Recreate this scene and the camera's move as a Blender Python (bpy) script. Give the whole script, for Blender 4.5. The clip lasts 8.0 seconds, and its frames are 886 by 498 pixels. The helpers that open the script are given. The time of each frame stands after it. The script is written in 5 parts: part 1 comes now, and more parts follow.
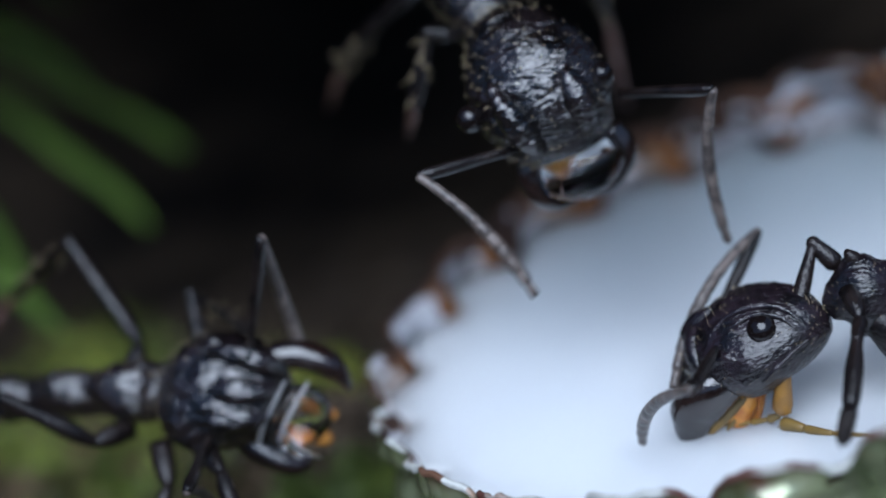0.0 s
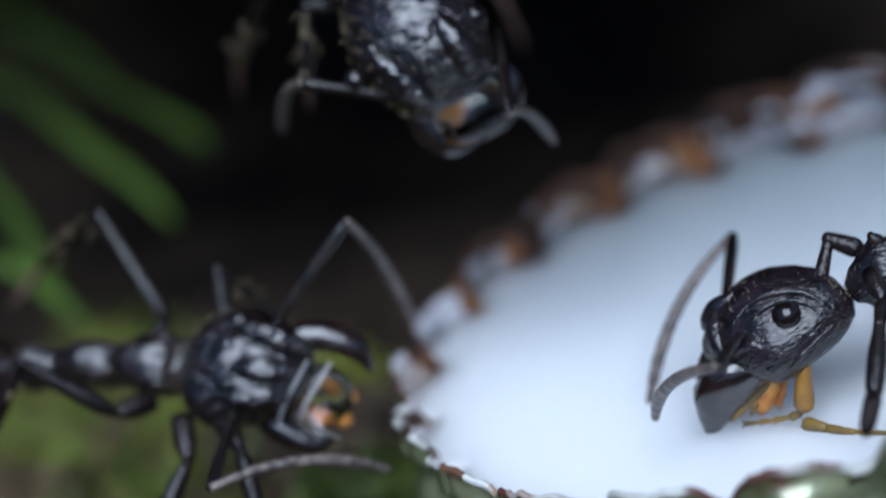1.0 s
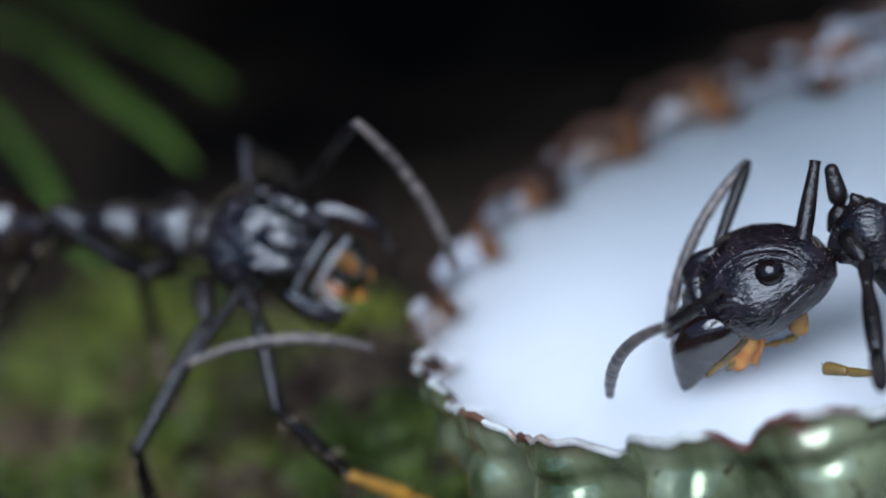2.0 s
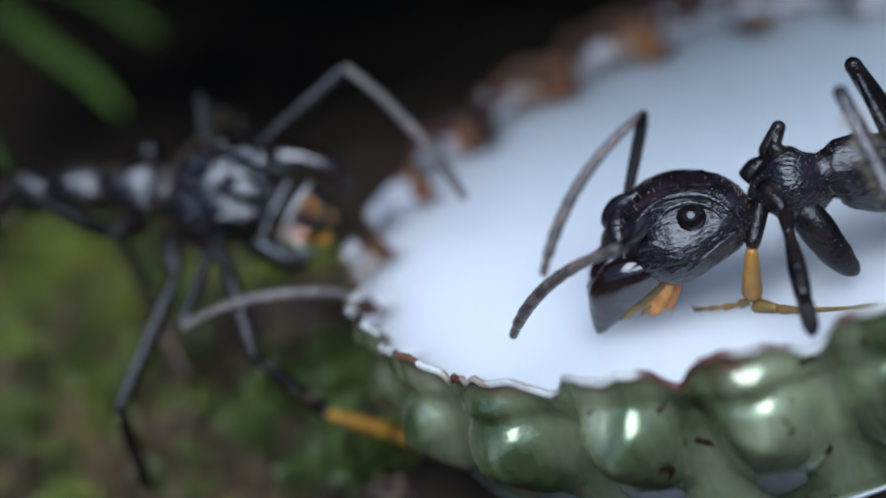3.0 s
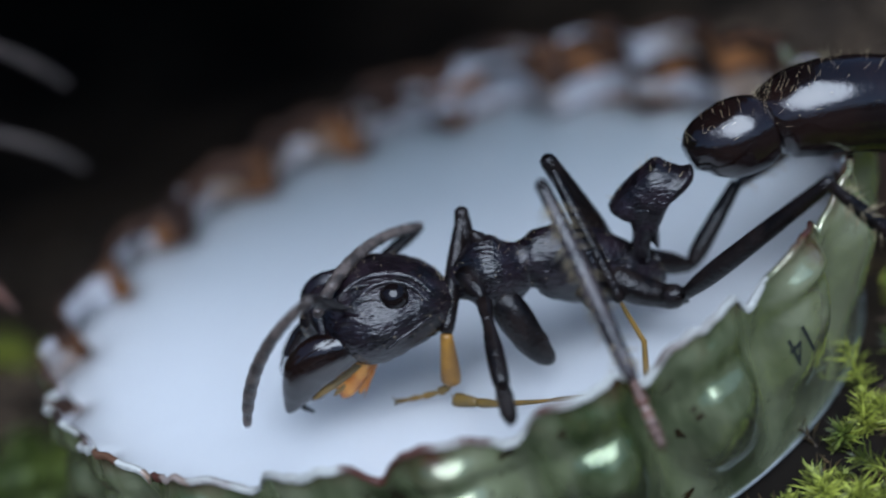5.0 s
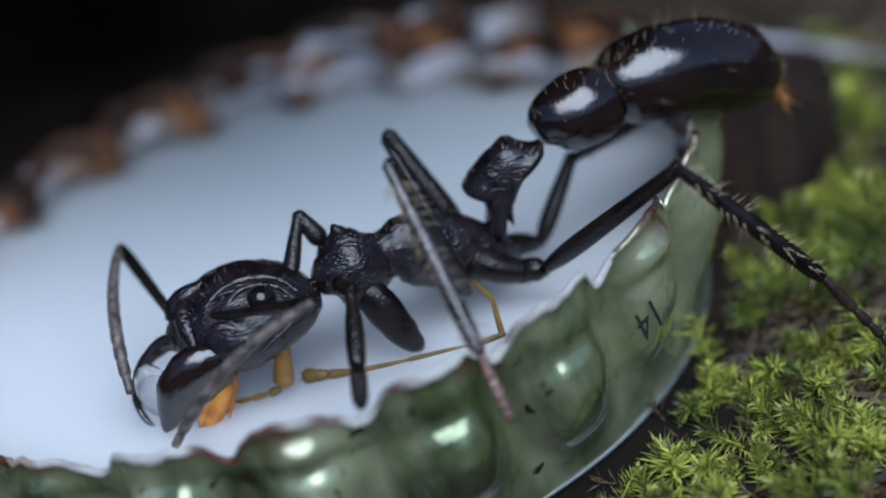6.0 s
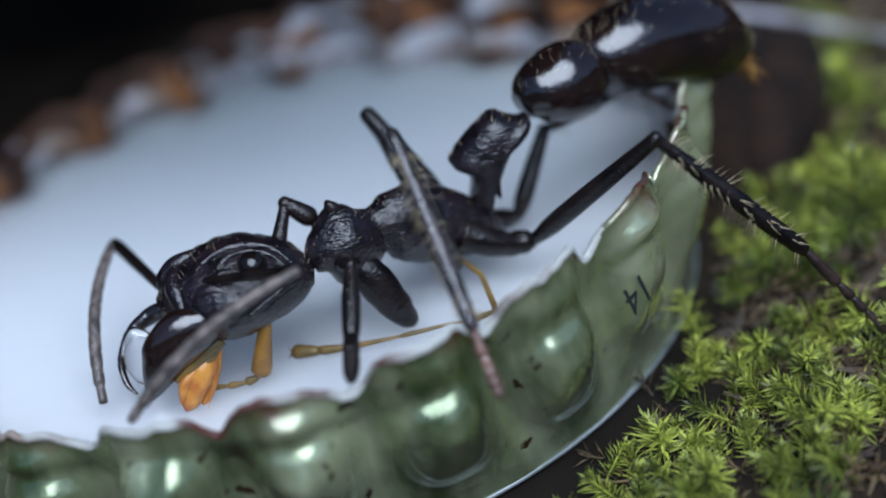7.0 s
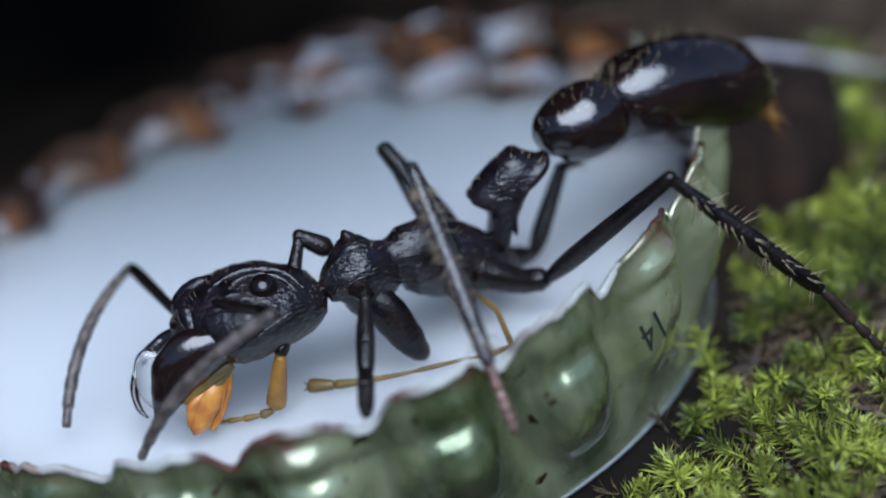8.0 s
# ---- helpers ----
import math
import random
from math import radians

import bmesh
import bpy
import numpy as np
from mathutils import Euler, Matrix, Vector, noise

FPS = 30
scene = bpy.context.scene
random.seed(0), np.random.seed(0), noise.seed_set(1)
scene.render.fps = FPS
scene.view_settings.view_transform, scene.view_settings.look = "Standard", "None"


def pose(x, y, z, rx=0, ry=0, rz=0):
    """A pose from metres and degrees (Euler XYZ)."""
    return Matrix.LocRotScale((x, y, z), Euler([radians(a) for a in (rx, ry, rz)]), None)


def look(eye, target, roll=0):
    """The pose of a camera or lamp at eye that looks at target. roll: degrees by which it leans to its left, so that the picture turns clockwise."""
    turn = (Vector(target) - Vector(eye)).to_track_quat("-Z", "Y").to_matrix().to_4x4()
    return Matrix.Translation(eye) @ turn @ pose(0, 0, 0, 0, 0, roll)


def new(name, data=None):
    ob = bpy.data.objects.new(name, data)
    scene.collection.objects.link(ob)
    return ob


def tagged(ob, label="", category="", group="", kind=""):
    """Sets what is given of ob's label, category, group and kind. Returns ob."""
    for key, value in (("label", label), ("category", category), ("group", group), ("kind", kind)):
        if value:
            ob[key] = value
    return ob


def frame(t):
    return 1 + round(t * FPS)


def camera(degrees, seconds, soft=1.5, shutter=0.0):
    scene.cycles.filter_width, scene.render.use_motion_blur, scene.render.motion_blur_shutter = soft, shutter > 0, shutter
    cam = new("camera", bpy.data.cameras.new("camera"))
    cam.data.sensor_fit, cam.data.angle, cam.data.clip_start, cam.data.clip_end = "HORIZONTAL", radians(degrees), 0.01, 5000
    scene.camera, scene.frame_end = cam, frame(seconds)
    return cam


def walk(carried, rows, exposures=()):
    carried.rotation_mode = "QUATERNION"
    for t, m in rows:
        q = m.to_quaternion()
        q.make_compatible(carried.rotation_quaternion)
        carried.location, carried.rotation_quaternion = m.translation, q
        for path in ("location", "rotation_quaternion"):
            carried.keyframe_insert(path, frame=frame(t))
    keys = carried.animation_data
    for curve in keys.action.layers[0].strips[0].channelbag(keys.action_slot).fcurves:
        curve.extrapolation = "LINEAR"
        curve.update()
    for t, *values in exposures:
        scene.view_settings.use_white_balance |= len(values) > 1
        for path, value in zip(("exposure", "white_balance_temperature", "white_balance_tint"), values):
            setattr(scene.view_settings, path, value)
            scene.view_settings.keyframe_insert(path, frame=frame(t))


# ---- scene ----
# ---------------------------------------------------------------- camera
cam = camera(22.0, 8.0, soft=1.8, shutter=0.3)
cam.data.dof.use_dof = True
cam.data.dof.focus_distance = 0.0736
cam.data.dof.aperture_fstop = 24.0
PATH = [
    (0, pose(-0.00307, -0.07409, 0.03775, 65.764, 16.850, -1.336)),
    (0.5, pose(-0.00307, -0.07409, 0.03775, 66.518, 17.294, -0.970)),
    (1, pose(-0.00307, -0.07409, 0.03775, 65.905, 16.624, -0.554)),
    (1.2, pose(-0.00307, -0.07409, 0.03775, 64.759, 17.112, 0.450)),
    (2.3, pose(-0.00307, -0.07409, 0.03775, 64.460, 16.961, -1.183)),
    (2.5, pose(-0.00307, -0.07409, 0.03775, 62.822, 16.951, -2.175)),
    (3, pose(-0.00307, -0.07409, 0.03775, 62.640, 16.722, -2.034)),
    (3.5, pose(-0.00307, -0.07409, 0.03775, 62.067, 15.561, -4.275)),
    (4, pose(-0.00307, -0.07409, 0.03775, 61.760, 15.085, -5.774)),
    (4.5, pose(-0.00307, -0.07409, 0.03775, 62.692, 14.322, -7.705)),
    (5, pose(-0.00307, -0.07409, 0.03775, 63.191, 13.594, -9.121)),
    (5.2, pose(-0.00307, -0.07409, 0.03775, 62.725, 12.984, -10.075)),
    (6.3, pose(-0.00307, -0.07409, 0.03775, 61.345, 12.067, -13.280)),
    (6.5, pose(-0.00307, -0.07409, 0.03775, 60.966, 11.814, -13.380)),
    (7, pose(-0.00307, -0.07409, 0.03775, 61.123, 12.046, -13.015)),
    (7.5, pose(-0.00307, -0.07409, 0.03775, 61.599, 12.369, -12.557)),
    (8, pose(-0.00307, -0.07409, 0.03775, 62.109, 11.913, -12.474)),
]
EXPOSURE = [(0.0, 0.48), (0.5, 0.46), (1.0, 0.56), (2.5, 0.56), (3.0, 0.50), (3.5, 0.50), (4.0, 0.44), (4.5, 0.34), (5.0, 0.20), (6.5, 0.30), (7.0, 0.38), (8.0, 0.38)]
walk(cam, PATH, exposures=[(t, e, 5290.0, 8.5) for t, e in EXPOSURE])

# ---------------------------------------------------------------- light
world = bpy.data.worlds.new("overcast_canopy")
scene.world = world
world.use_nodes = True
wn = world.node_tree.nodes
sky = wn.new("ShaderNodeTexSky")
sky.sky_type = "NISHITA"
sky.sun_disc = False
sky.sun_elevation = radians(55.5)
sky.sun_rotation = radians(172)
wn["Background"].inputs["Strength"].default_value = 0.06
world.node_tree.links.new(sky.outputs["Color"], wn["Background"].inputs["Color"])
sun = new("sun", bpy.data.lights.new("sun", "SUN"))
sun.data.energy = 3.5
sun.data.angle = radians(56)
sun.data.color = (1.0, 0.99, 0.97)
sun.matrix_world = look((0.08, -0.56, 0.82), (0, 0, 0))

MM = 0.001


# ---------------------------------------------------------------- materials
def material(name, color, rough=0.5, metal=0.0, color2=None, scale=900.0, bump=0.0, bump_scale=4000.0,
             detail=5.0, coat=0.0, stretch=None, specks=0.0, sss=0.0, spec=0.5, low=0.4, high=0.62, random_value=0.0, depth=0.0001, coarse=0.0, streak=0.0):
    m = bpy.data.materials.new(name)
    m.use_nodes = True
    nt = m.node_tree
    b = nt.nodes["Principled BSDF"]
    b.inputs["Base Color"].default_value = (*color, 1)
    b.inputs["Roughness"].default_value = rough
    b.inputs["Metallic"].default_value = metal
    b.inputs["Coat Weight"].default_value = coat
    b.inputs["Specular IOR Level"].default_value = spec
    if sss:
        b.inputs["Subsurface Weight"].default_value = 1.0
        b.inputs["Subsurface Radius"].default_value = (sss, sss, sss)
        b.inputs["Subsurface Scale"].default_value = 1.0
    co = nt.nodes.new("ShaderNodeTexCoord")
    if color2 is not None:
        n1 = nt.nodes.new("ShaderNodeTexNoise")
        n1.inputs["Scale"].default_value = scale
        n1.inputs["Detail"].default_value = detail
        if streak:
            ms = nt.nodes.new("ShaderNodeMapping")
            ms.inputs["Scale"].default_value = (1, 1, streak)
            nt.links.new(co.outputs["Object"], ms.inputs["Vector"])
            nt.links.new(ms.outputs["Vector"], n1.inputs["Vector"])
        else:
            nt.links.new(co.outputs["Object"], n1.inputs["Vector"])
        ramp = nt.nodes.new("ShaderNodeMapRange")
        ramp.inputs["From Min"].default_value = low
        ramp.inputs["From Max"].default_value = high
        nt.links.new(n1.outputs["Fac"], ramp.inputs["Value"])
        mix = nt.nodes.new("ShaderNodeMix")
        mix.data_type = "RGBA"
        mix.inputs["A"].default_value = (*color, 1)
        mix.inputs["B"].default_value = (*color2, 1)
        nt.links.new(ramp.outputs["Result"], mix.inputs["Factor"])
        out = mix.outputs["Result"]
        if random_value:
            geo = nt.nodes.new("ShaderNodeNewGeometry")
            hsv = nt.nodes.new("ShaderNodeHueSaturation")
            mr = nt.nodes.new("ShaderNodeMapRange")
            mr.inputs["To Min"].default_value = 1 - random_value
            mr.inputs["To Max"].default_value = 1 + random_value
            nt.links.new(geo.outputs["Random Per Island"], mr.inputs["Value"])
            nt.links.new(mr.outputs["Result"], hsv.inputs["Value"])
            nt.links.new(out, hsv.inputs["Color"])
            out = hsv.outputs["Color"]
        if specks:
            n3 = nt.nodes.new("ShaderNodeTexNoise")
            n3.inputs["Scale"].default_value = specks
            n3.inputs["Detail"].default_value = 3
            nt.links.new(co.outputs["Object"], n3.inputs["Vector"])
            r3 = nt.nodes.new("ShaderNodeMapRange")
            r3.inputs["From Min"].default_value = 0.66
            r3.inputs["From Max"].default_value = 0.71
            nt.links.new(n3.outputs["Fac"], r3.inputs["Value"])
            m3 = nt.nodes.new("ShaderNodeMix")
            m3.data_type = "RGBA"
            m3.inputs["B"].default_value = (0.05, 0.025, 0.012, 1)
            nt.links.new(out, m3.inputs["A"])
            nt.links.new(r3.outputs["Result"], m3.inputs["Factor"])
            out = m3.outputs["Result"]
        nt.links.new(out, b.inputs["Base Color"])
        rr = nt.nodes.new("ShaderNodeMapRange")
        rr.inputs["To Min"].default_value = max(0.02, rough - 0.08)
        rr.inputs["To Max"].default_value = min(1, rough + 0.12)
        nt.links.new(n1.outputs["Fac"], rr.inputs["Value"])
        nt.links.new(rr.outputs["Result"], b.inputs["Roughness"])
    if bump:
        n2 = nt.nodes.new("ShaderNodeTexNoise")
        n2.inputs["Scale"].default_value = bump_scale
        n2.inputs["Detail"].default_value = 4
        if stretch:
            mp = nt.nodes.new("ShaderNodeMapping")
            mp.inputs["Scale"].default_value = stretch
            mp.inputs["Rotation"].default_value = (0, radians(-18), 0)
            nt.links.new(co.outputs["Object"], mp.inputs["Vector"])
            nt.links.new(mp.outputs["Vector"], n2.inputs["Vector"])
        else:
            nt.links.new(co.outputs["Object"], n2.inputs["Vector"])
        bp = nt.nodes.new("ShaderNodeBump")
        bp.inputs["Strength"].default_value = bump
        bp.inputs["Distance"].default_value = depth
        nt.links.new(n2.outputs["Fac"], bp.inputs["Height"])
        if coarse:
            n4 = nt.nodes.new("ShaderNodeTexNoise")
            n4.inputs["Scale"].default_value = bump_scale * 0.28
            n4.inputs["Detail"].default_value = 3
            nt.links.new(n2.inputs["Vector"].links[0].from_socket, n4.inputs["Vector"])
            bq = nt.nodes.new("ShaderNodeBump")
            bq.inputs["Strength"].default_value = coarse
            bq.inputs["Distance"].default_value = depth * 3
            nt.links.new(n4.outputs["Fac"], bq.inputs["Height"])
            nt.links.new(bq.outputs["Normal"], bp.inputs["Normal"])
        nt.links.new(bp.outputs["Normal"], b.inputs["Normal"])
    return m


CHITIN = material("chitin_wrinkled", (0.004, 0.003, 0.0037), 0.21, spec=0.65, color2=(0.015, 0.0095, 0.013), scale=1500, bump=1.0, bump_scale=8200, stretch=(0.5, 1, 1), depth=0.00006, coarse=0.5)
CHITIN_WET = material("chitin_wet", (0.003, 0.0022, 0.0022), 0.10, spec=1.0, color2=(0.012, 0.008, 0.009), scale=900, bump=1.0, bump_scale=3600, stretch=(0.5, 1, 1), depth=0.00016, coarse=0.9)
CHITIN_GLOSS = material("chitin_gloss", (0.007, 0.0045, 0.0045), 0.11, spec=0.9, color2=(0.012, 0.006, 0.005), scale=500, bump=0.12, bump_scale=7000)
LEG = material("leg_chitin", (0.004, 0.003, 0.003), 0.19, spec=0.35, color2=(0.013, 0.009, 0.008), scale=1200, bump=0.5, bump_scale=7000)
# Greyer than the other legs: a silvery sheen put into the colour.
TIBIA = material("sheen_tibia", (0.014, 0.011, 0.011), 0.2, spec=0.8, color2=(0.06, 0.048, 0.048), scale=1300, bump=0.6, bump_scale=5200)
OLIVE = material("olive_chitin", (0.22, 0.13, 0.025), 0.4, color2=(0.10, 0.07, 0.02), scale=700)
TARSUS_DARK = material("dark_tarsus", (0.018, 0.012, 0.011), 0.3, color2=(0.05, 0.03, 0.025), scale=1500)
BLADE = material("shaded_leaf", (0.065, 0.112, 0.018), 0.5, color2=(0.15, 0.235, 0.036), scale=90, bump=0.3, bump_scale=600, spec=0.25)
JOINT = material("pale_tarsus_joint", (0.20, 0.13, 0.11), 0.35, color2=(0.34, 0.25, 0.22), scale=1500)
TARSUS = material("tarsus_chitin", (0.06, 0.03, 0.022), 0.4, color2=(0.16, 0.08, 0.06), scale=1500)
AMBER = material("amber_chitin", (0.36, 0.18, 0.02), 0.4, color2=(0.20, 0.10, 0.02), scale=900)
ANTENNA = material("antenna_chitin", (0.050, 0.041, 0.037), 0.36, color2=(0.15, 0.12, 0.105), scale=2500, bump=0.4, bump_scale=8000)
EYE = material("eye", (0.006, 0.004, 0.004), 0.14, spec=0.5)
HAIR = material("golden_hair", (0.40, 0.32, 0.19), 0.4)
TUFT = material("orange_hair", (0.62, 0.32, 0.08), 0.4)
MOUTH = material("orange_mouthparts", (0.58, 0.26, 0.04), 0.3, color2=(0.36, 0.12, 0.02), scale=1500)
GREEN = material("green_cap_paint", (0.088, 0.120, 0.045), 0.2, 0.8, color2=(0.46, 0.50, 0.30), scale=420, bump=0.7, bump_scale=1700, coat=0.9, specks=820, low=0.36, high=0.62, depth=0.00008, streak=0.3)
WHITE = material("cap_lacquer", (0.46, 0.46, 0.49), 0.25, color2=(0.24, 0.17, 0.12), scale=260, low=0.44, high=0.64, coat=0.5)
RUST = material("rust", (0.080, 0.028, 0.019), 0.5, color2=(0.42, 0.42, 0.39), scale=300, low=0.42, high=0.52, bump=0.8, bump_scale=4000)
RUST_IN = material("inner_rust", (0.035, 0.016, 0.009), 0.75, color2=(0.25, 0.105, 0.032), scale=380, low=0.42, high=0.62, bump=0.8, bump_scale=2500, spec=0.3)
# Pale tone paints the highlight along the crown's bead, broken by dark chips.
BEAD_GLINT = material("glint_edge", (0.26, 0.28, 0.29), 0.4, 0.3, color2=(0.10, 0.12, 0.10), scale=500)
# Darker rust for the far side, so its rim sinks into the black behind.
EDGE_DARK = material("dark_far_rust", (0.018, 0.009, 0.006), 0.7, color2=(0.09, 0.042, 0.022), scale=400, bump=0.8, bump_scale=4000, spec=0.3)
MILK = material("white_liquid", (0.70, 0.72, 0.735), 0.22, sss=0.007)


def weather(m, bleach, rust):
    """Cap paint: bleached in blotches at the high end, rusting in from the cut rim."""
    nt = m.node_tree
    b = nt.nodes["Principled BSDF"]
    co = nt.nodes.new("ShaderNodeTexCoord")
    xyz = nt.nodes.new("ShaderNodeSeparateXYZ")
    nt.links.new(co.outputs["Object"], xyz.inputs["Vector"])
    col = b.inputs["Base Color"].links[0].from_socket
    masks = []
    for axis, base, top, scale, spread, tone in (("X", 0.0062, 0.0125, 420.0, 0.0090, bleach), ("Z", -0.0006, 0.0009, 700.0, 0.0048, rust)):
        no = nt.nodes.new("ShaderNodeTexNoise")
        no.inputs["Scale"].default_value = scale
        no.inputs["Detail"].default_value = 6
        nt.links.new(co.outputs["Object"], no.inputs["Vector"])
        ad = nt.nodes.new("ShaderNodeMath")
        ad.operation = "MULTIPLY_ADD"
        ad.inputs[1].default_value = spread
        nt.links.new(no.outputs["Fac"], ad.inputs[0])
        nt.links.new(xyz.outputs[axis], ad.inputs[2])
        mr = nt.nodes.new("ShaderNodeMapRange")
        mr.inputs["From Min"].default_value = base + spread * 0.5
        mr.inputs["From Max"].default_value = top + spread * 0.5
        nt.links.new(ad.outputs["Value"], mr.inputs["Value"])
        mx = nt.nodes.new("ShaderNodeMix")
        mx.data_type = "RGBA"
        mx.inputs["B"].default_value = (*tone, 1)
        nt.links.new(mr.outputs["Result"], mx.inputs["Factor"])
        nt.links.new(col, mx.inputs["A"])
        col = mx.outputs["Result"]
        masks.append(mr.outputs["Result"])
    nt.links.new(col, b.inputs["Base Color"])
    dull = nt.nodes.new("ShaderNodeMath")
    dull.operation = "MULTIPLY_ADD"
    dull.inputs[1].default_value = -0.52
    dull.inputs[2].default_value = 0.62
    nt.links.new(masks[1], dull.inputs[0])
    nt.links.new(dull.outputs["Value"], b.inputs["Metallic"])


weather(GREEN, (0.50, 0.53, 0.33), (0.075, 0.027, 0.016))


def paint_far_shade(m):
    """White at the near, low end, greyer at the far, high end: painted shade."""
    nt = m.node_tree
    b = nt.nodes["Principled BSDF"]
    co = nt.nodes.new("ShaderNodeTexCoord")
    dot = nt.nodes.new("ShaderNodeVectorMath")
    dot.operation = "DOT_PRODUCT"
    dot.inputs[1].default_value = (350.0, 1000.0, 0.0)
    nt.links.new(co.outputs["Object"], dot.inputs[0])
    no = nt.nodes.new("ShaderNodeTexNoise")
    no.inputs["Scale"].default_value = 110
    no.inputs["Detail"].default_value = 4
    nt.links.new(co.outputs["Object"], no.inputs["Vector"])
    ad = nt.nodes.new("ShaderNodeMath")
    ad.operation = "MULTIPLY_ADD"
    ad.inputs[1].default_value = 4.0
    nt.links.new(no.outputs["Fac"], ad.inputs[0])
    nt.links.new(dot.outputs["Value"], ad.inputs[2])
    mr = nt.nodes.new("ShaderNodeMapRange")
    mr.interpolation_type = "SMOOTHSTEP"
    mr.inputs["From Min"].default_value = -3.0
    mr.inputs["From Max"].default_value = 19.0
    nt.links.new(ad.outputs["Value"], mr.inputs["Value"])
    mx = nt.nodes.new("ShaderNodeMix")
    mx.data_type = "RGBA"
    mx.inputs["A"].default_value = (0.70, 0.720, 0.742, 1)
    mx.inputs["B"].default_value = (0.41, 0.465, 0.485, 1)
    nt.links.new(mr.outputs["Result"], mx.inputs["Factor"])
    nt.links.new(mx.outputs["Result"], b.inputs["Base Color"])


paint_far_shade(MILK)
SOIL = material("wet_humus", (0.008, 0.006, 0.0045), 0.85, color2=(0.038, 0.027, 0.017), scale=110, bump=1.0, bump_scale=900, spec=0.12)
MOSS = material("moss_leaf", (0.06, 0.08, 0.010), 0.5, color2=(0.31, 0.34, 0.046), scale=300, random_value=0.85)
MOSS_DEEP = material("moss_deep", (0.05, 0.075, 0.012), 0.5, color2=(0.17, 0.21, 0.035), scale=90, random_value=0.6)
MOSS_DEAD = material("moss_withered", (0.05, 0.034, 0.014), 0.6, color2=(0.15, 0.10, 0.045), scale=150, random_value=0.5)
STEM = material("dry_stem", (0.62, 0.61, 0.68), 0.5, color2=(0.2, 0.18, 0.17), scale=300)
BARK = material("rotten_bark", (0.009, 0.005, 0.0035), 0.9, spec=0.2, color2=(0.024, 0.013, 0.008), scale=300, bump=1.0, bump_scale=900)
# Dark colour for the unseen light-blocking ring added round the scene.
RING_DARK = material("undergrowth", (0.010, 0.014, 0.006), 0.8, color2=(0.03, 0.04, 0.015), scale=14, bump=0.5, bump_scale=60, spec=0.05)
LITTER = material("leaf_litter", (0.035, 0.023, 0.013), 0.75, color2=(0.105, 0.072, 0.043), scale=200, random_value=0.5)
# Near-black colour deepens the shade under the added bank.
BANK = material("near_black_bank", (0.003, 0.0025, 0.002), 0.9, color2=(0.007, 0.005, 0.004), scale=60, bump=0.8, bump_scale=300, spec=0.03)
DROP = material("clear_drop", (1, 1, 1), 0.02)
DROP.node_tree.nodes["Principled BSDF"].inputs["Transmission Weight"].default_value = 1.0
DROP.node_tree.nodes["Principled BSDF"].inputs["IOR"].default_value = 1.34
INK = material("black_ink", (0.01, 0.012, 0.012), 0.5)


# ---------------------------------------------------------------- mesh helpers (all in millimetres)
def V(p):
    return Vector(p)


def part(name, bm, mat, parent=None, label="", smooth=True, shift=(0, 0, 0)):
    """Links a bmesh in millimetres as one mesh object; shift is taken off its points first."""
    for v in bm.verts:
        v.co = (v.co - V(shift)) * MM
    bmesh.ops.recalc_face_normals(bm, faces=bm.faces)
    me = bpy.data.meshes.new(name)
    bm.to_mesh(me)
    bm.free()
    for p in me.polygons:
        p.use_smooth = smooth
    for m in mat if isinstance(mat, (list, tuple)) else (mat,):
        me.materials.append(m)
    ob = new(name, me)
    if parent is not None:
        ob.parent = parent
    if label:
        ob["label"] = label
    return ob


def spline(pts, n):
    """Catmull-Rom through tuples of any length, n steps a span."""
    pts = [np.array(p, float) for p in pts]
    ext = [2 * pts[0] - pts[1]] + pts + [2 * pts[-1] - pts[-2]]
    out = []
    for i in range(len(pts) - 1):
        a, b, c, d = ext[i:i + 4]
        for k in range(n):
            u = k / n
            out.append(0.5 * (2 * b + (c - a) * u + (2 * a - 5 * b + 4 * c - d) * u * u + (3 * b - a - 3 * c + d) * u ** 3))
    out.append(pts[-1])
    return out


def tube(bm, rings, n=12, side=None, rough=0.0, seed=0.0):
    """Sweeps rings (x, y, z, width, height) into a closed skin; side is the direction of the width."""
    P = [V(r[:3]) for r in rings]
    loops = []
    s = V(side) if side is not None else None
    for i, r in enumerate(rings):
        t = (P[min(i + 1, len(P) - 1)] - P[max(i - 1, 0)]).normalized()
        if s is None:
            s = t.orthogonal()
        s = (s - t * s.dot(t)).normalized()
        u = t.cross(s)
        w = max(r[3], 0.004)
        h = max(r[4] if len(r) > 4 else r[3], 0.004)
        loop = []
        for k in range(n):
            a = 2 * math.pi * k / n
            q = P[i] + s * (w * math.cos(a)) + u * (h * math.sin(a))
            if rough:
                d = noise.noise(q * 2.6 + V((seed, 0, 0))) + 0.5 * noise.noise(q * 7.0)
                q += (q - P[i]).normalized() * d * rough
            loop.append(bm.verts.new(q))
        loops.append(loop)
    for a, b in zip(loops, loops[1:]):
        for k in range(n):
            bm.faces.new((a[k], a[(k + 1) % n], b[(k + 1) % n], b[k]))
    bm.faces.new(loops[0][::-1])
    bm.faces.new(loops[-1])
    return loops


def rod(pts, radii, n=10, steps=3, side=None, rough=0.0, flat=1.0):
    bm = bmesh.new()
    rings = [(*p, r, r * flat) for p, r in zip(pts, radii)]
    tube(bm, spline(rings, steps), n, side, rough)
    return bm


def ball(bm, c, rx, ry, rz, n=14):
    m = Matrix.Translation(c) @ Matrix.Diagonal((rx, ry, rz, 1))
    bmesh.ops.create_uvsphere(bm, u_segments=n, v_segments=n // 2 + 2, radius=1, matrix=m)


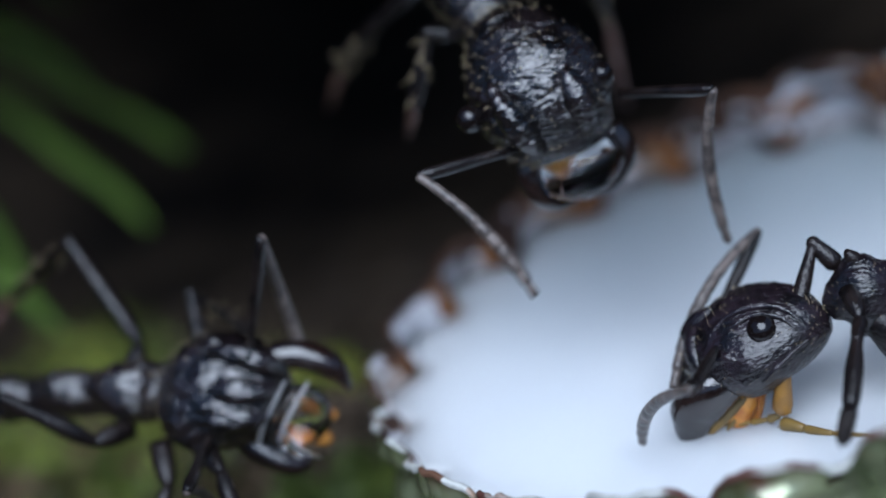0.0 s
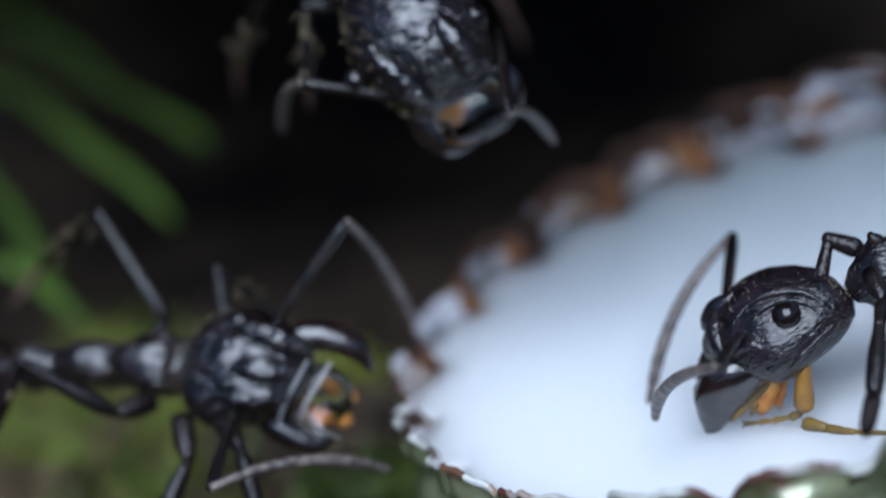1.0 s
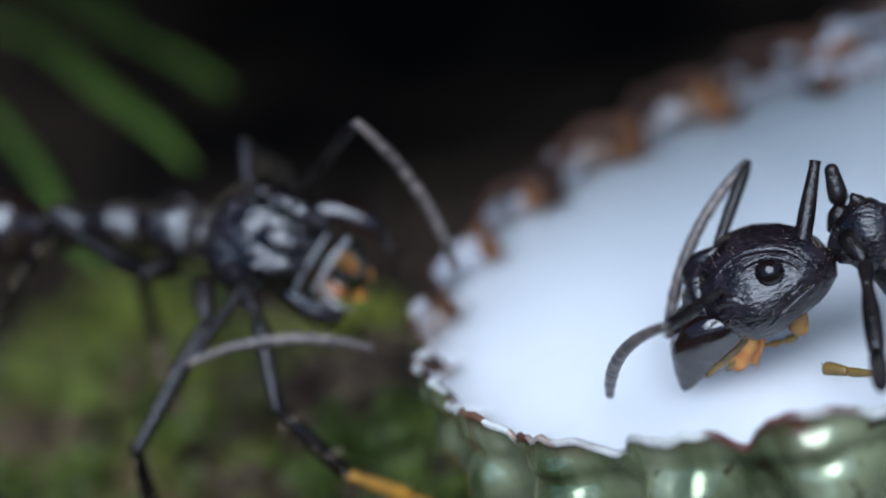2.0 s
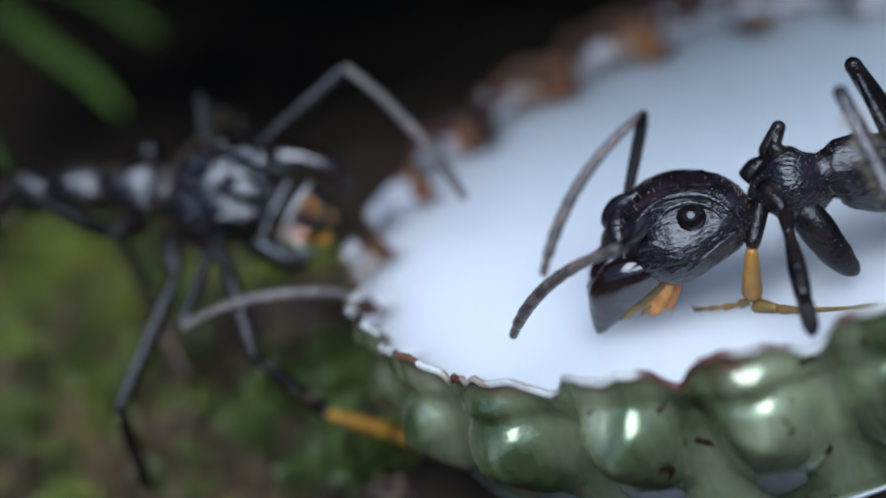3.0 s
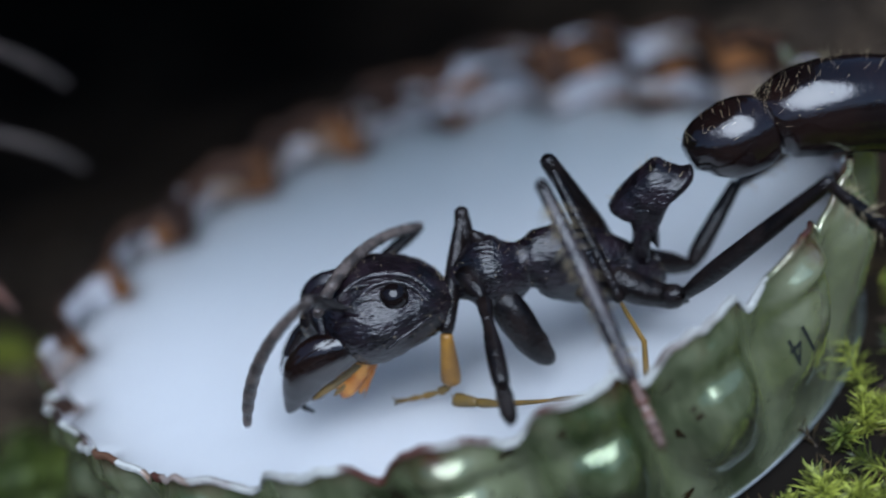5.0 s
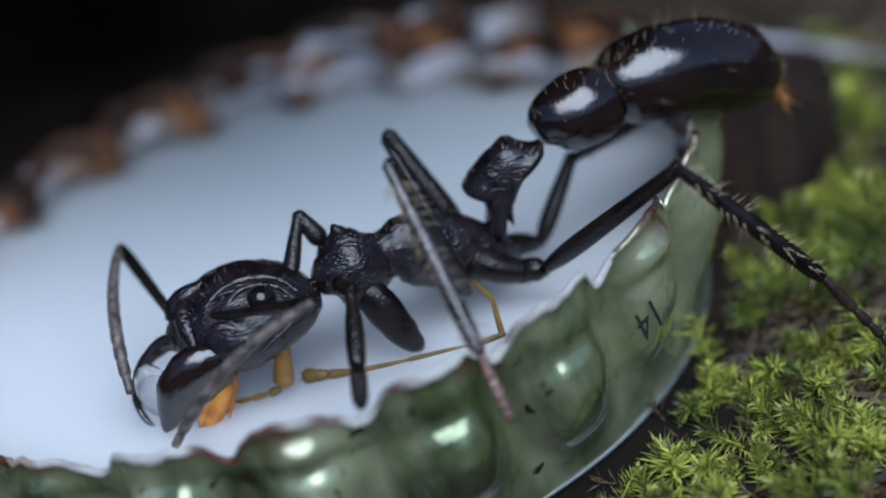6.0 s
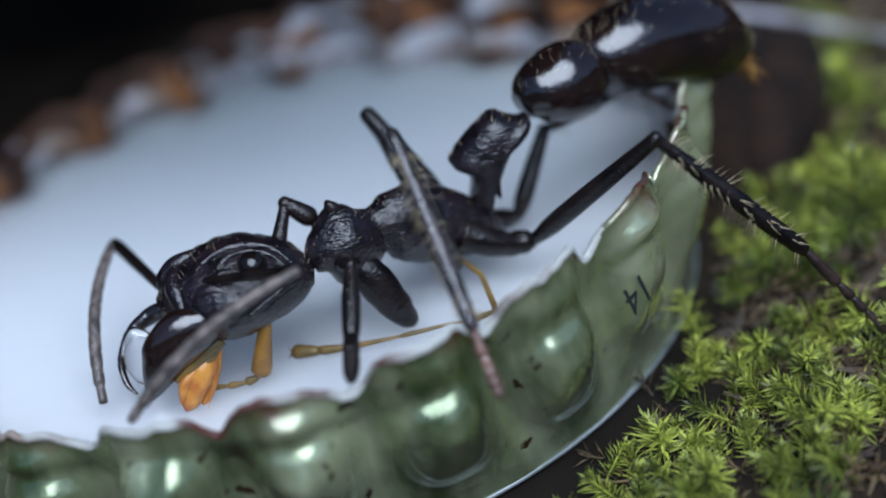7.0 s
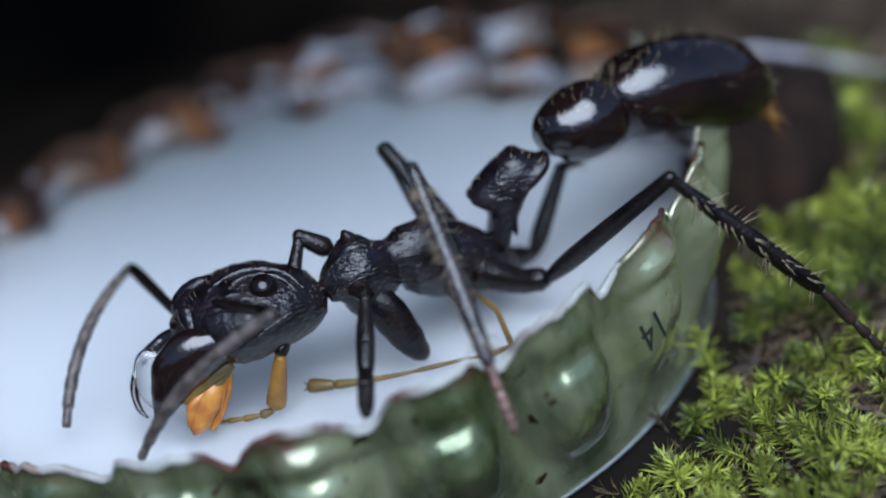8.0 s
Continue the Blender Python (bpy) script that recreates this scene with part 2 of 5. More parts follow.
def bristle(bm, p, d, length, r=0.02):
    """One tapered bristle from p along d."""
    p, d = V(p), V(d).normalized()
    s = d.orthogonal().normalized()
    u = d.cross(s)
    base = [bm.verts.new(p + (s * math.cos(a) + u * math.sin(a)) * r) for a in (0, 2.1, 4.2)]
    tip = bm.verts.new(p + d * length + s * 0.1 * length)
    for k in range(3):
        bm.faces.new((base[k], base[(k + 1) % 3], tip))


# ---------------------------------------------------------------- ground
SLOPE = math.tan(radians(5.0))
CAP_H = 7.0


def ground_z(x, y):
    r = math.hypot(x, y)
    under = 2.6 - CAP_H - 0.16 + SLOPE * x
    k = min(1.0, max(0.0, (r - 13.6) / 9.0))
    far = -5.2 + 3.0 * noise.noise((x * 0.03, y * 0.03, 0.3)) + 1.0 * noise.noise((x * 0.13, y * 0.13, 4.0)) + 0.35 * noise.noise((x * 0.5, y * 0.5, 9.0))
    far += max(-1.3, min(1.3, SLOPE * x))
    h = under * (1 - k) + far * k
    h -= 6.0 * min(1.0, max(0.0, (y - 14.0 - max(0, x) * 0.8) / 22.0))
    return h


def axis_steps():
    out = [i * 0.8 for i in range(0, 60)]
    x = out[-1]
    d = 0.8
    while x < 520:
        d *= 1.16
        x += d
        out.append(x)
    return [-v for v in out[:0:-1]] + out


def build_ground():
    xs = axis_steps()
    bm = bmesh.new()
    rows = [[bm.verts.new((x, y, ground_z(x, y))) for x in xs] for y in xs]
    for a, b in zip(rows, rows[1:]):
        for i in range(len(xs) - 1):
            bm.faces.new((a[i], a[i + 1], b[i + 1], b[i]))
    g = part("ground", bm, SOIL)
    tagged(g, "dark wet forest soil under moss and litter", "ground", kind="structure")


build_ground()

# ---------------------------------------------------------------- bottle cap
CAP_POSE = pose(0, 0, 2.6 * MM, 0, -5.0, 0)
FLUTES, DIP = 21, radians(-107.5)


def cap_radius(phi, s, inner=0.0):
    """Radius of the skirt at angle phi; s runs from the flat crown (0) up to the rim (1)."""
    w = (phi - DIP) * FLUTES
    w += 0.5 * noise.noise((math.cos(phi) * 3, math.sin(phi) * 3, 7.0))
    dip = ((1 + math.cos(w)) / 2) ** 2.2
    lobe = 1 - dip
    env = max(0.0, (s - 0.10) / 0.90) ** 0.8
    lip = 1.0 - 0.55 * min(1.0, max(0.0, (s - 0.74) / 0.2))
    k = math.floor(w / (2 * math.pi))
    wob = 0.22 * math.sin(k * 12.9)
    bulge = 0.85 + 0.2 * math.sin(k * 7.3 + 1.0)
    turn = math.degrees(math.atan2(math.sin(phi), math.cos(phi)))
    bulge *= 1.0 - 0.7 * min(1.0, max(0.0, (turn + 68) / 20)) * (turn < 60)
    r = 13.75 + 1.35 * s + env * lip * ((0.62 + wob) * lobe - 0.62 * dip)
    mid = ((1 - math.cos(w)) / 2) ** 1.2
    at = 0.60 + 0.05 * math.sin(k * 5.1)
    across = abs((w / (2 * math.pi)) % 1.0 - 0.5) / 0.46
    along = (s - at) / 0.21 if s > at else (at - s) / 0.40
    f = max(0.0, 1.0 - (across ** 2.6 + along ** 2.6) ** (1 / 2.6))
    r += 1.6 * bulge * f * (1.3 - 0.3 * f) * min(1.0, 0.25 + f / 0.4)
    r += (0.30 + 0.26 * math.sin(k * 3.7)) * mid * math.exp(-((s - 0.86) / (0.06 if s > 0.86 else 0.07)) ** 2)
    r += 0.16 * noise.noise((math.cos(phi) * 5, math.sin(phi) * 5, s * 3)) + 0.05 * noise.noise((math.cos(phi) * 30, math.sin(phi) * 30, s * 14)) * env
    low = max(0.0, -math.cos(phi) - 0.55) * max(0.0, s - 0.72) / 0.28
    r += 0.24 * low * math.sin(104 * phi + 5 * noise.noise((math.cos(phi) * 8, math.sin(phi) * 8, 3.0)))
    return r - inner


def cap_z(phi, s):
    w = (phi - DIP) * FLUTES
    w += 0.5 * noise.noise((math.cos(phi) * 3, math.sin(phi) * 3, 7.0))
    notch = ((1 + math.cos(w)) / 2) ** 4
    top = 0.22 * noise.noise((math.cos(phi) * 9, math.sin(phi) * 9, 2.0)) + 0.16 * noise.noise((math.cos(phi) * 34, math.sin(phi) * 34, 5.0))
    side = 0.25 + 0.75 * min(1.0, max(0.0, 0.6 - 1.2 * math.sin(phi)))
    top += (0.30 - 0.95 * notch) * side
    return -CAP_H + CAP_H * s + top * max(0, s - 0.6) / 0.4


def skirt(bm, inner, svals, n=630):
    rings = []
    for s in svals:
        rings.append([bm.verts.new((cap_radius(2 * math.pi * i / n, s, inner) * math.cos(2 * math.pi * i / n),
                                    cap_radius(2 * math.pi * i / n, s, inner) * math.sin(2 * math.pi * i / n),
                                    cap_z(2 * math.pi * i / n, s))) for i in range(n)])
    for a, b in zip(rings, rings[1:]):
        for i in range(n):
            bm.faces.new((a[i], a[(i + 1) % n], b[(i + 1) % n], b[i]))
    return rings


def build_cap():
    cap = new("bottle_cap")
    cap.matrix_world = CAP_POSE
    tagged(cap, "upturned green crown bottle cap with rusty fluted rim, lying in moss", "bottle cap")
    sv = [i / 44 for i in range(45)]
    bm = bmesh.new()
    rings = skirt(bm, 0.0, sv)
    n = len(rings[0])
    low = [bm.verts.new((v.co.x * 0.955, v.co.y * 0.955, -CAP_H - 0.12)) for v in rings[0]]
    for i in range(n):
        bm.faces.new((low[i], low[(i + 1) % n], rings[0][(i + 1) % n], rings[0][i]))
    bm.faces.new(low[::-1])
    part("skirt", bm, GREEN, cap, "dented metallic green painted skirt")
    bm = bmesh.new()
    rings = skirt(bm, 0.15, [i / 20 for i in range(3, 21)])
    for f in bm.faces:
        c = f.calc_center_median()
        a = math.atan2(c.y, c.x)
        ridge = ((1 + math.cos(FLUTES * (a - DIP))) / 2) ** 0.9
        # More rust on the far wall, part of it standing in for shade.
        far = max(0.0, math.cos(a - 1.2))
        k = 0.45 * ridge + 0.55 * noise.noise(c * 0.45) + 0.95 * noise.noise(c * 1.1) + 0.7 * noise.noise(c * 2.6)
        k += (0.28 + 0.65 * far) * (c.z + 1.55) + 0.05 * far - 0.45 * max(0.0, -math.cos(a)) - 0.7 * max(0.0, -math.sin(a) - 0.1)
        f.material_index = 1 if k > 0.02 else 0
        over = c.z + 2.6 + 0.087 * c.x
        if far > 0.25:
            # pale strip above the liquid paints in the bright reflections of the lit flutes
            f.material_index = 0 if 0.3 + 0.3 * noise.noise(c * 1.3) < over < 1.05 + 0.6 * noise.noise(c * 0.7) and ridge < 0.7 or k < -0.35 else 1
        if -0.3 < a < 1.7:
            # mottled grey and brown in level streaks along the high wall
            q = V((a * 3.2, 0.0, c.z * 1.9))
            g = noise.noise(q) + 0.5 * noise.noise(q * 2.7)
            f.material_index = 0 if g > (0.02 if over < 1.3 else 0.2) or 0.25 < over < 0.95 and ridge < 0.8 else 1 if 0.0 < g + 0.45 < 0.3 else 2
        elif 2.2 < a or a < -2.95:
            # rust shows between the pale flutes at the low end
            f.material_index = 1 if ridge + 0.5 * noise.noise(c * 0.8) + 0.3 * noise.noise(c * 2.2) > 0.62 else 0
        # Far rim top darkened to merge with the shade behind it.
        if far > 0.2 and not -0.3 < a < 1.3 and c.z > -0.75 + 0.9 * noise.noise(c * 0.9) + 0.5 * noise.noise(c * 2.4):
            f.material_index = 2
    bm.faces.new(rings[0])
    part("inner_coating", bm, (WHITE, RUST_IN, EDGE_DARK), cap, "white lacquer, rusted through on the ridges")
    bm = bmesh.new()
    loops = []
    for inn, dz in ((-0.025, -0.16), (-0.04, 0.02), (0.07, 0.06), (0.18, 0.02), (0.18, -0.3)):
        loop = []
        for i in range(n):
            a = 2 * math.pi * i / n
            r = cap_radius(a, 1.0, inn)
            loop.append(bm.verts.new((r * math.cos(a), r * math.sin(a), cap_z(a, 1.0) + dz * (1 + 0.8 * noise.noise((math.cos(a) * 14, math.sin(a) * 14, inn))))))
        loops.append(loop)
    for a, b in zip(loops, loops[1:]):
        for i in range(n):
            bm.faces.new((a[i], a[(i + 1) % n], b[(i + 1) % n], b[i]))
    for f in bm.faces:
        c = f.calc_center_median()
        f.material_index = 1 if c.y / 15 + 0.9 * noise.noise(c * 0.6) + 0.35 * noise.noise(c * 2.0) > -0.25 else 0
        if c.x < -9.5 and c.y < 4 and noise.noise(c * 0.8) > 0.22:
            f.material_index = 2
        if c.x > 9.0 and c.y < 4 and noise.noise(c * 0.7) > -0.3:
            f.material_index = 3
    part("rim_edge", bm, (RUST, EDGE_DARK, WHITE, GREEN), cap, "rust-eaten cut edge")
    bm = bmesh.new()
    tube(bm, [(13.78 * math.cos(a), 13.78 * math.sin(a), -CAP_H, 0.09, 0.09) for a in [i * 2 * math.pi / 240 for i in range(241)]], 6)
    part("crown_edge", bm, BEAD_GLINT, cap, "chipped crown edge, pale to stand in for its highlight")


build_cap()


def build_liquid():
    bm = bmesh.new()
    rings = []
    n = 420
    for f in (0.0, 0.5, 0.8, 0.95, 1.0):
        ring = []
        for i in range(n):
            a = 2 * math.pi * i / n
            r, z = 14.5, 0.0
            for _ in range(4):
                z = -(2.6 + math.sin(radians(5)) * r * math.cos(a)) / math.cos(radians(5))
                r = cap_radius(a, min(0.985, (z + CAP_H) / CAP_H), 0.30)
            p = CAP_POSE @ (V((r * math.cos(a), r * math.sin(a), z)) * MM) / MM
            k = max(f, 0.002)
            ring.append(bm.verts.new((p.x * k, p.y * k, 0.10 * f ** 12)))
        rings.append(ring)
    for a, b in zip(rings, rings[1:]):
        for i in range(n):
            bm.faces.new((a[i], a[(i + 1) % n], b[(i + 1) % n], b[i]))
    for drop, k in ((0.5, 0.975), (3.1, 0.90)):
        low = [bm.verts.new((v.co.x * k, v.co.y * k, -drop + SLOPE * v.co.x * k * drop / 3.2)) for v in rings[4]]
        for i in range(n):
            bm.faces.new((rings[-1][i], rings[-1][(i + 1) % n], low[(i + 1) % n], low[i]))
        rings.append(low)
    bm.faces.new(rings[-1])
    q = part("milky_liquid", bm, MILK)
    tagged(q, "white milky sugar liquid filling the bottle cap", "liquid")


build_liquid()


# ---------------------------------------------------------------- ants
def rings_of(pts):
    return spline(pts, 5)


def hairs_on(rings, side, count, length, rnd, up_only=None, r=0.018, least=(-0.4, 0.6)):
    """Bristles over a skin given by its rings."""
    bm = bmesh.new()
    P = [V(q[:3]) for q in rings]
    for _ in range(count):
        i = rnd.randrange(1, len(P) - 1)
        t = (P[i + 1] - P[i - 1]).normalized()
        s = (V(side) - t * V(side).dot(t)).normalized()
        u = t.cross(s)
        a = rnd.uniform(0, 2 * math.pi)
        d = s * math.cos(a) + u * math.sin(a)
        if up_only is not None and d.dot(V(up_only)) < rnd.uniform(*least):
            continue
        q = P[i] + s * rings[i][3] * math.cos(a) * 0.97 + u * rings[i][4] * math.sin(a) * 0.97
        bristle(bm, q, d + t * rnd.uniform(-0.6, 0.6), length * rnd.uniform(0.5, 1.2), r)
    return bm


JOINTED = []


def leg(ant, origin, joints, radii, rnd, hairy=True, tint=TARSUS, femur_mat=LEG, taper=(0.80, 0.69, 0.58, 0.47, 0.36), bristles=22):
    """joints: coxa, hip, knee, ankle, toe(s). Femur with its coxa is the leg; tibia and tarsus are its pieces."""
    coxa, hip, knee, ankle = [V(j) for j in joints[:4]]
    rf, rt = radii
    f = spline([(*coxa, rf * 1.25), (*(coxa.lerp(hip, 0.6)), rf * 1.2), (*hip, rf * 0.62)], 3)
    g = spline([(*hip, rf * 0.6), (*hip.lerp(knee, 0.2), rf * 1.0), (*hip.lerp(knee, 0.55), rf * 0.95), (*hip.lerp(knee, 0.93), rf * 0.76), (*knee, rf * 0.74)], 4)
    bm = bmesh.new()
    tube(bm, [(*r[:4], r[3]) for r in f], 10)
    tube(bm, [(*r[:4], r[3]) for r in g], 10)
    ball(bm, knee, rf * 0.74, rf * 0.74, rf * 0.74, 10)
    lg = part("leg", bm, femur_mat, ant, shift=origin)
    pieces = []
    bm = bmesh.new()
    d = (ankle - knee)
    g = spline([(*knee, rt * 0.75), (*(knee + d * 0.08), rt * 0.7), (*(knee + d * 0.45), rt * 1.05), (*(knee + d * 0.9), rt * 1.0), (*ankle, rt * 0.7)], 4)
    tube(bm, [(*r[:4], r[3]) for r in g], 9)
    pieces.append(part("tibia", bm, TIBIA if tint is TARSUS and bristles > 50 else LEG, lg, shift=origin))
    toes = [ankle] + [V(j) for j in joints[4:]]
    path = spline([tuple(p) for p in toes], 8) if len(toes) > 2 else [np.array(ankle.lerp(toes[-1], i / 10)) for i in range(11)]
    nseg, cut = 5, (0.0, 0.40, 0.58, 0.74, 0.87, 1.0)

    def at(x):
        x *= len(path) - 1
        j = min(int(x), len(path) - 2)
        return V(path[j][:3]).lerp(V(path[j + 1][:3]), x - j)
    e = V(path[-1][:3])
    d = (e - V(path[-3][:3])).normalized()
    s = d.orthogonal().normalized()
    for k in range(nseg):
        w = rt * taper[k]
        bm = bmesh.new()
        tube(bm, [(*at(cut[k] + (cut[k + 1] - cut[k]) * f), w * m, w * m) for f, m in (((0.0, 0.84), (0.06, 0.9), (0.3, 0.94), (0.75, 1.0), (0.92, 0.97), (1.0, 0.84)) if tint is LEG else ((0.0, 0.5), (0.06, 0.62), (0.3, 0.76), (0.75, 1.0), (0.92, 0.95), (1.0, 0.6)))], 9)
        if k == nseg - 1:
            for sg in (-1, 1):
                bristle(bm, e, d + s * sg * 0.9, rt * 1.2, rt * 0.2)
        if tint is TARSUS:
            for i, fc in enumerate(bm.faces):
                fc.material_index = 1 if k and (i // 9) in (0, 1, 4) else 0
            shell = (TARSUS, JOINT)
        elif isinstance(tint, tuple):
            shell = tint[0] if k < (2 if tint[1] is TARSUS else 1) else tint[1]
        else:
            shell = tint
        pieces.append(part("tarsus_segment", bm, shell, lg, shift=origin))
    if hairy:
        bm = bmesh.new()
        for a, b, cnt, w in ((knee, ankle, bristles, rt),):
            d = (b - a).normalized()
            s = d.orthogonal().normalized()
            u = d.cross(s)
            for _ in range(cnt):
                ang = rnd.uniform(0, 6.28)
                o = s * math.cos(ang) + u * math.sin(ang)
                bristle(bm, a.lerp(b, rnd.uniform(0.05, 0.97)) + o * w * 0.8, o + d * 0.5, rt * rnd.uniform(1.4, 2.6), 0.026)
        pieces.append(tagged(part("hair", bm, HAIR, lg, "short golden bristles", shift=origin), kind="stuff"))
    JOINTED.append((ant, lg, pieces, (hip - V(origin)) * MM, (knee - V(origin)) * MM, (toes[-1] - V(origin)) * MM))
    return lg


def antenna_meshes(ls, lf, bend=0.12):
    """Scape along +x of length ls; funiculus of eleven beads along +x of length lf, bowed in z."""
    bm = bmesh.new()
    rr = spline([(0, 0, 0, 0.16), (0.06 * ls, 0, 0, 0.14), (0.3 * ls, 0, 0.02, 0.18), (0.85 * ls, 0, 0, 0.23), (ls, 0, 0, 0.15)], 4)
    tube(bm, [(*r[:4], r[3]) for r in rr], 9)
    sc = bm
    bm = bmesh.new()
    n = 11

    def at(u):
        return V((lf * u, 0, bend * lf * 4 * u * (1 - u)))
    rings = []
    for k in range(n):
        w = (0.155 + 0.07 * math.sin(min(1, (k + 1) / n * 1.15) * 1.9)) * (0.72 if k == n - 1 else 0.92 if k == n - 2 else 1)
        for f, m in ((0.0, 0.86), (0.2, 0.97), (0.75, 1.0), (0.95, 0.9)):
            rings.append((*at((k + f) / n), w * m, w * m))
    rings.append((*at(0.985), 0.09, 0.09))
    rings.append((*at(1.0), 0.02, 0.02))
    tube(bm, rings, 10)
    return sc, bm


def build_ant(name, label, origin, side, S, seed, hair=1.0, thick=0.015, skin=CHITIN):
    """S holds the ring lists of the body in world millimetres."""
    rnd = random.Random(seed)
    o = V(origin)
    ant = new(name)
    ant.matrix_world = Matrix.Translation(o * MM)
    tagged(ant, label, "ant", group="feeding ants")
    head = None
    up = V(S["up"])
    for nm in ("head", "mesosoma", "petiole", "gaster"):
        if nm not in S:
            continue
        if nm == "gaster" and "waist" in S:
            # first ring of the gaster, joined to the rest by a narrow waist
            rg = rings_of(S[nm][:S["waist"] + 1])
            bm = bmesh.new()
            tube(bm, rg, 28, side, 0.03, seed)
            ob = part("gaster_segment", bm, CHITIN_GLOSS, ant, shift=o)
            tagged(part("hair", hairs_on(rg, side, int(170 * hair), 0.6, rnd, up, thick * 0.5, (0.35, 1.0)), HAIR, ob, "sparse golden hairs", shift=o), kind="stuff")
        rg = rings_of(S[nm][S["waist"]:] if nm == "gaster" and "waist" in S else S[nm])
        bm = bmesh.new()
        tube(bm, rg, 28, side, 0.03 if nm == "gaster" else 0.07, seed)
        mat = CHITIN_GLOSS if nm == "gaster" else skin
        ob = part(nm, bm, mat, ant, shift=o)
        if nm == "head":
            head = ob
        cnt = {"head": 420, "mesosoma": 300, "petiole": 60, "gaster": 520}[nm]
        tagged(part("hair", hairs_on(rg, side, int(cnt * hair), 0.24 if nm != "gaster" else 0.6, rnd, up, thick * (0.45 if thick < 0.018 else 0.8), (-0.4, 0.6) if nm != "gaster" else (0.3, 1.0)), HAIR, ob, "sparse golden hairs", shift=o), kind="stuff")
    if "node" in S:
        # upright waist scale: an angular side outline, thickest in its middle plane
        line = [V(p) for p in S["node"]]
        line = [V(q) for q in spline([tuple(p) for p in line + line[:1]], 3)[:-1]]
        c = sum(line, V((0, 0, 0))) / len(line)
        bm = bmesh.new()
        loops = []
        for u, k in ((-1.0, 0.3), (-0.93, 0.62), (-0.75, 0.84), (-0.4, 0.97), (0.0, 1.0), (0.4, 0.97), (0.75, 0.84), (0.93, 0.62), (1.0, 0.3)):
            loop = []
            for p in line:
                q = c + (p - c) * k + V(side) * u * 0.85
                q += (q - c).normalized() * 0.07 * (noise.noise(q * 2.4) + 0.6 * noise.noise(q * 6.0))
                loop.append(bm.verts.new(q))
            loops.append(loop)
        m = len(line)
        for a, b in zip(loops, loops[1:]):
            for k in range(m):
                bm.faces.new((a[k], a[(k + 1) % m], b[(k + 1) % m], b[k]))
        bm.faces.new(loops[0])
        bm.faces.new(loops[-1])
        node = part("petiole", bm, skin, ant, shift=o)
        bm = bmesh.new()
        for _ in range(14):
            p = rnd.choice(line[2:18])
            bristle(bm, c + (p - c) * 0.96 + V(side) * rnd.uniform(-0.5, 0.5), (p - c) + V((rnd.uniform(-0.5, 0.5), rnd.uniform(-0.5, 0.5), 0.3)), rnd.uniform(0.2, 0.4), thick)
        tagged(part("hair", bm, HAIR, node, "sparse golden hairs", shift=o), kind="stuff")
    if "tuft" in S:
        a, b = [V(p) for p in S["tuft"]]
        bm = bmesh.new()
        for _ in range(240):
            d = (b - a).normalized() * 1.0 + V((rnd.uniform(-0.7, 0.5), rnd.uniform(-0.8, 0.8), rnd.uniform(-0.9, 0.8)))
            q = a.lerp(b, rnd.uniform(-0.5, 0.6)) + V((0, rnd.uniform(-0.5, 0.5), rnd.uniform(-0.7, 0.7)))
            bristle(bm, q, d, rnd.uniform(0.5, 1.1), 0.028)
        tagged(part("hair", bm, TUFT, ob, "orange tuft of hairs at the tip", shift=o), kind="stuff")
    for e in S.get("eyes", ()):
        bm = bmesh.new()
        ball(bm, e[:3], e[3], e[3], e[3])
        part("eye", bm, EYE, head, "glossy black eye", shift=o)
    for md in S.get("mandibles", ()):
        bm = bmesh.new()
        tube(bm, rings_of(md), 14, side, 0.03, seed)
        part("mandible", bm, CHITIN_GLOSS, head, shift=o)
    for mp in S.get("mouth", ()):
        bm = bmesh.new()
        tube(bm, rings_of(mp), 10, side, 0.05, seed)
        part("maxilla", bm, MOUTH, head, "wet orange mouthpart", shift=o)
    for mp in S.get("plates", ()):
        bm = bmesh.new()
        tube(bm, rings_of(mp), 10, side, 0.03, seed)
        part("palp_plate", bm, OLIVE, head, "golden brown plate beside the mouth", shift=o)
    for cx in S.get("coxae", ()):
        bm = bmesh.new()
        tube(bm, rings_of(cx), 12, side, 0.04, seed)
        part("coxa", bm, LEG, ant, shift=o)
    for rg in S.get("ridges", ()):
        bm = bmesh.new()
        tube(bm, rings_of(rg), 8, side, 0.03, seed)
        part("frontal_ridge", bm, skin, head, shift=o)
    for c in S.get("drops", ()):
        bm = bmesh.new()
        ball(bm, c[:3], c[3], c[4], c[5], 24)
        part("droplet", bm, DROP, head, "clear hanging droplet held in the jaws", shift=o)
    # White rods stand in for sky reflections on the jaws.
    for fm in S.get("on_jaw", ()):
        bm = bmesh.new()
        tube(bm, rings_of(fm), 10, side)
        part("jaw_glint", bm, MILK, head, "white streak standing in for a glint on the jaws", shift=o)
    for lg in S.get("legs", ()):
        leg(ant, o, lg[0], lg[1], rnd, not (len(lg) > 2 and name == "ant" and lg[2] in (LEG, OLIVE, (AMBER, OLIVE))), tint=lg[2] if len(lg) > 2 else TARSUS, taper=lg[3] if len(lg) > 3 else (0.80, 0.69, 0.58, 0.47, 0.36), bristles=S.get("bristles", 22))
    return ant


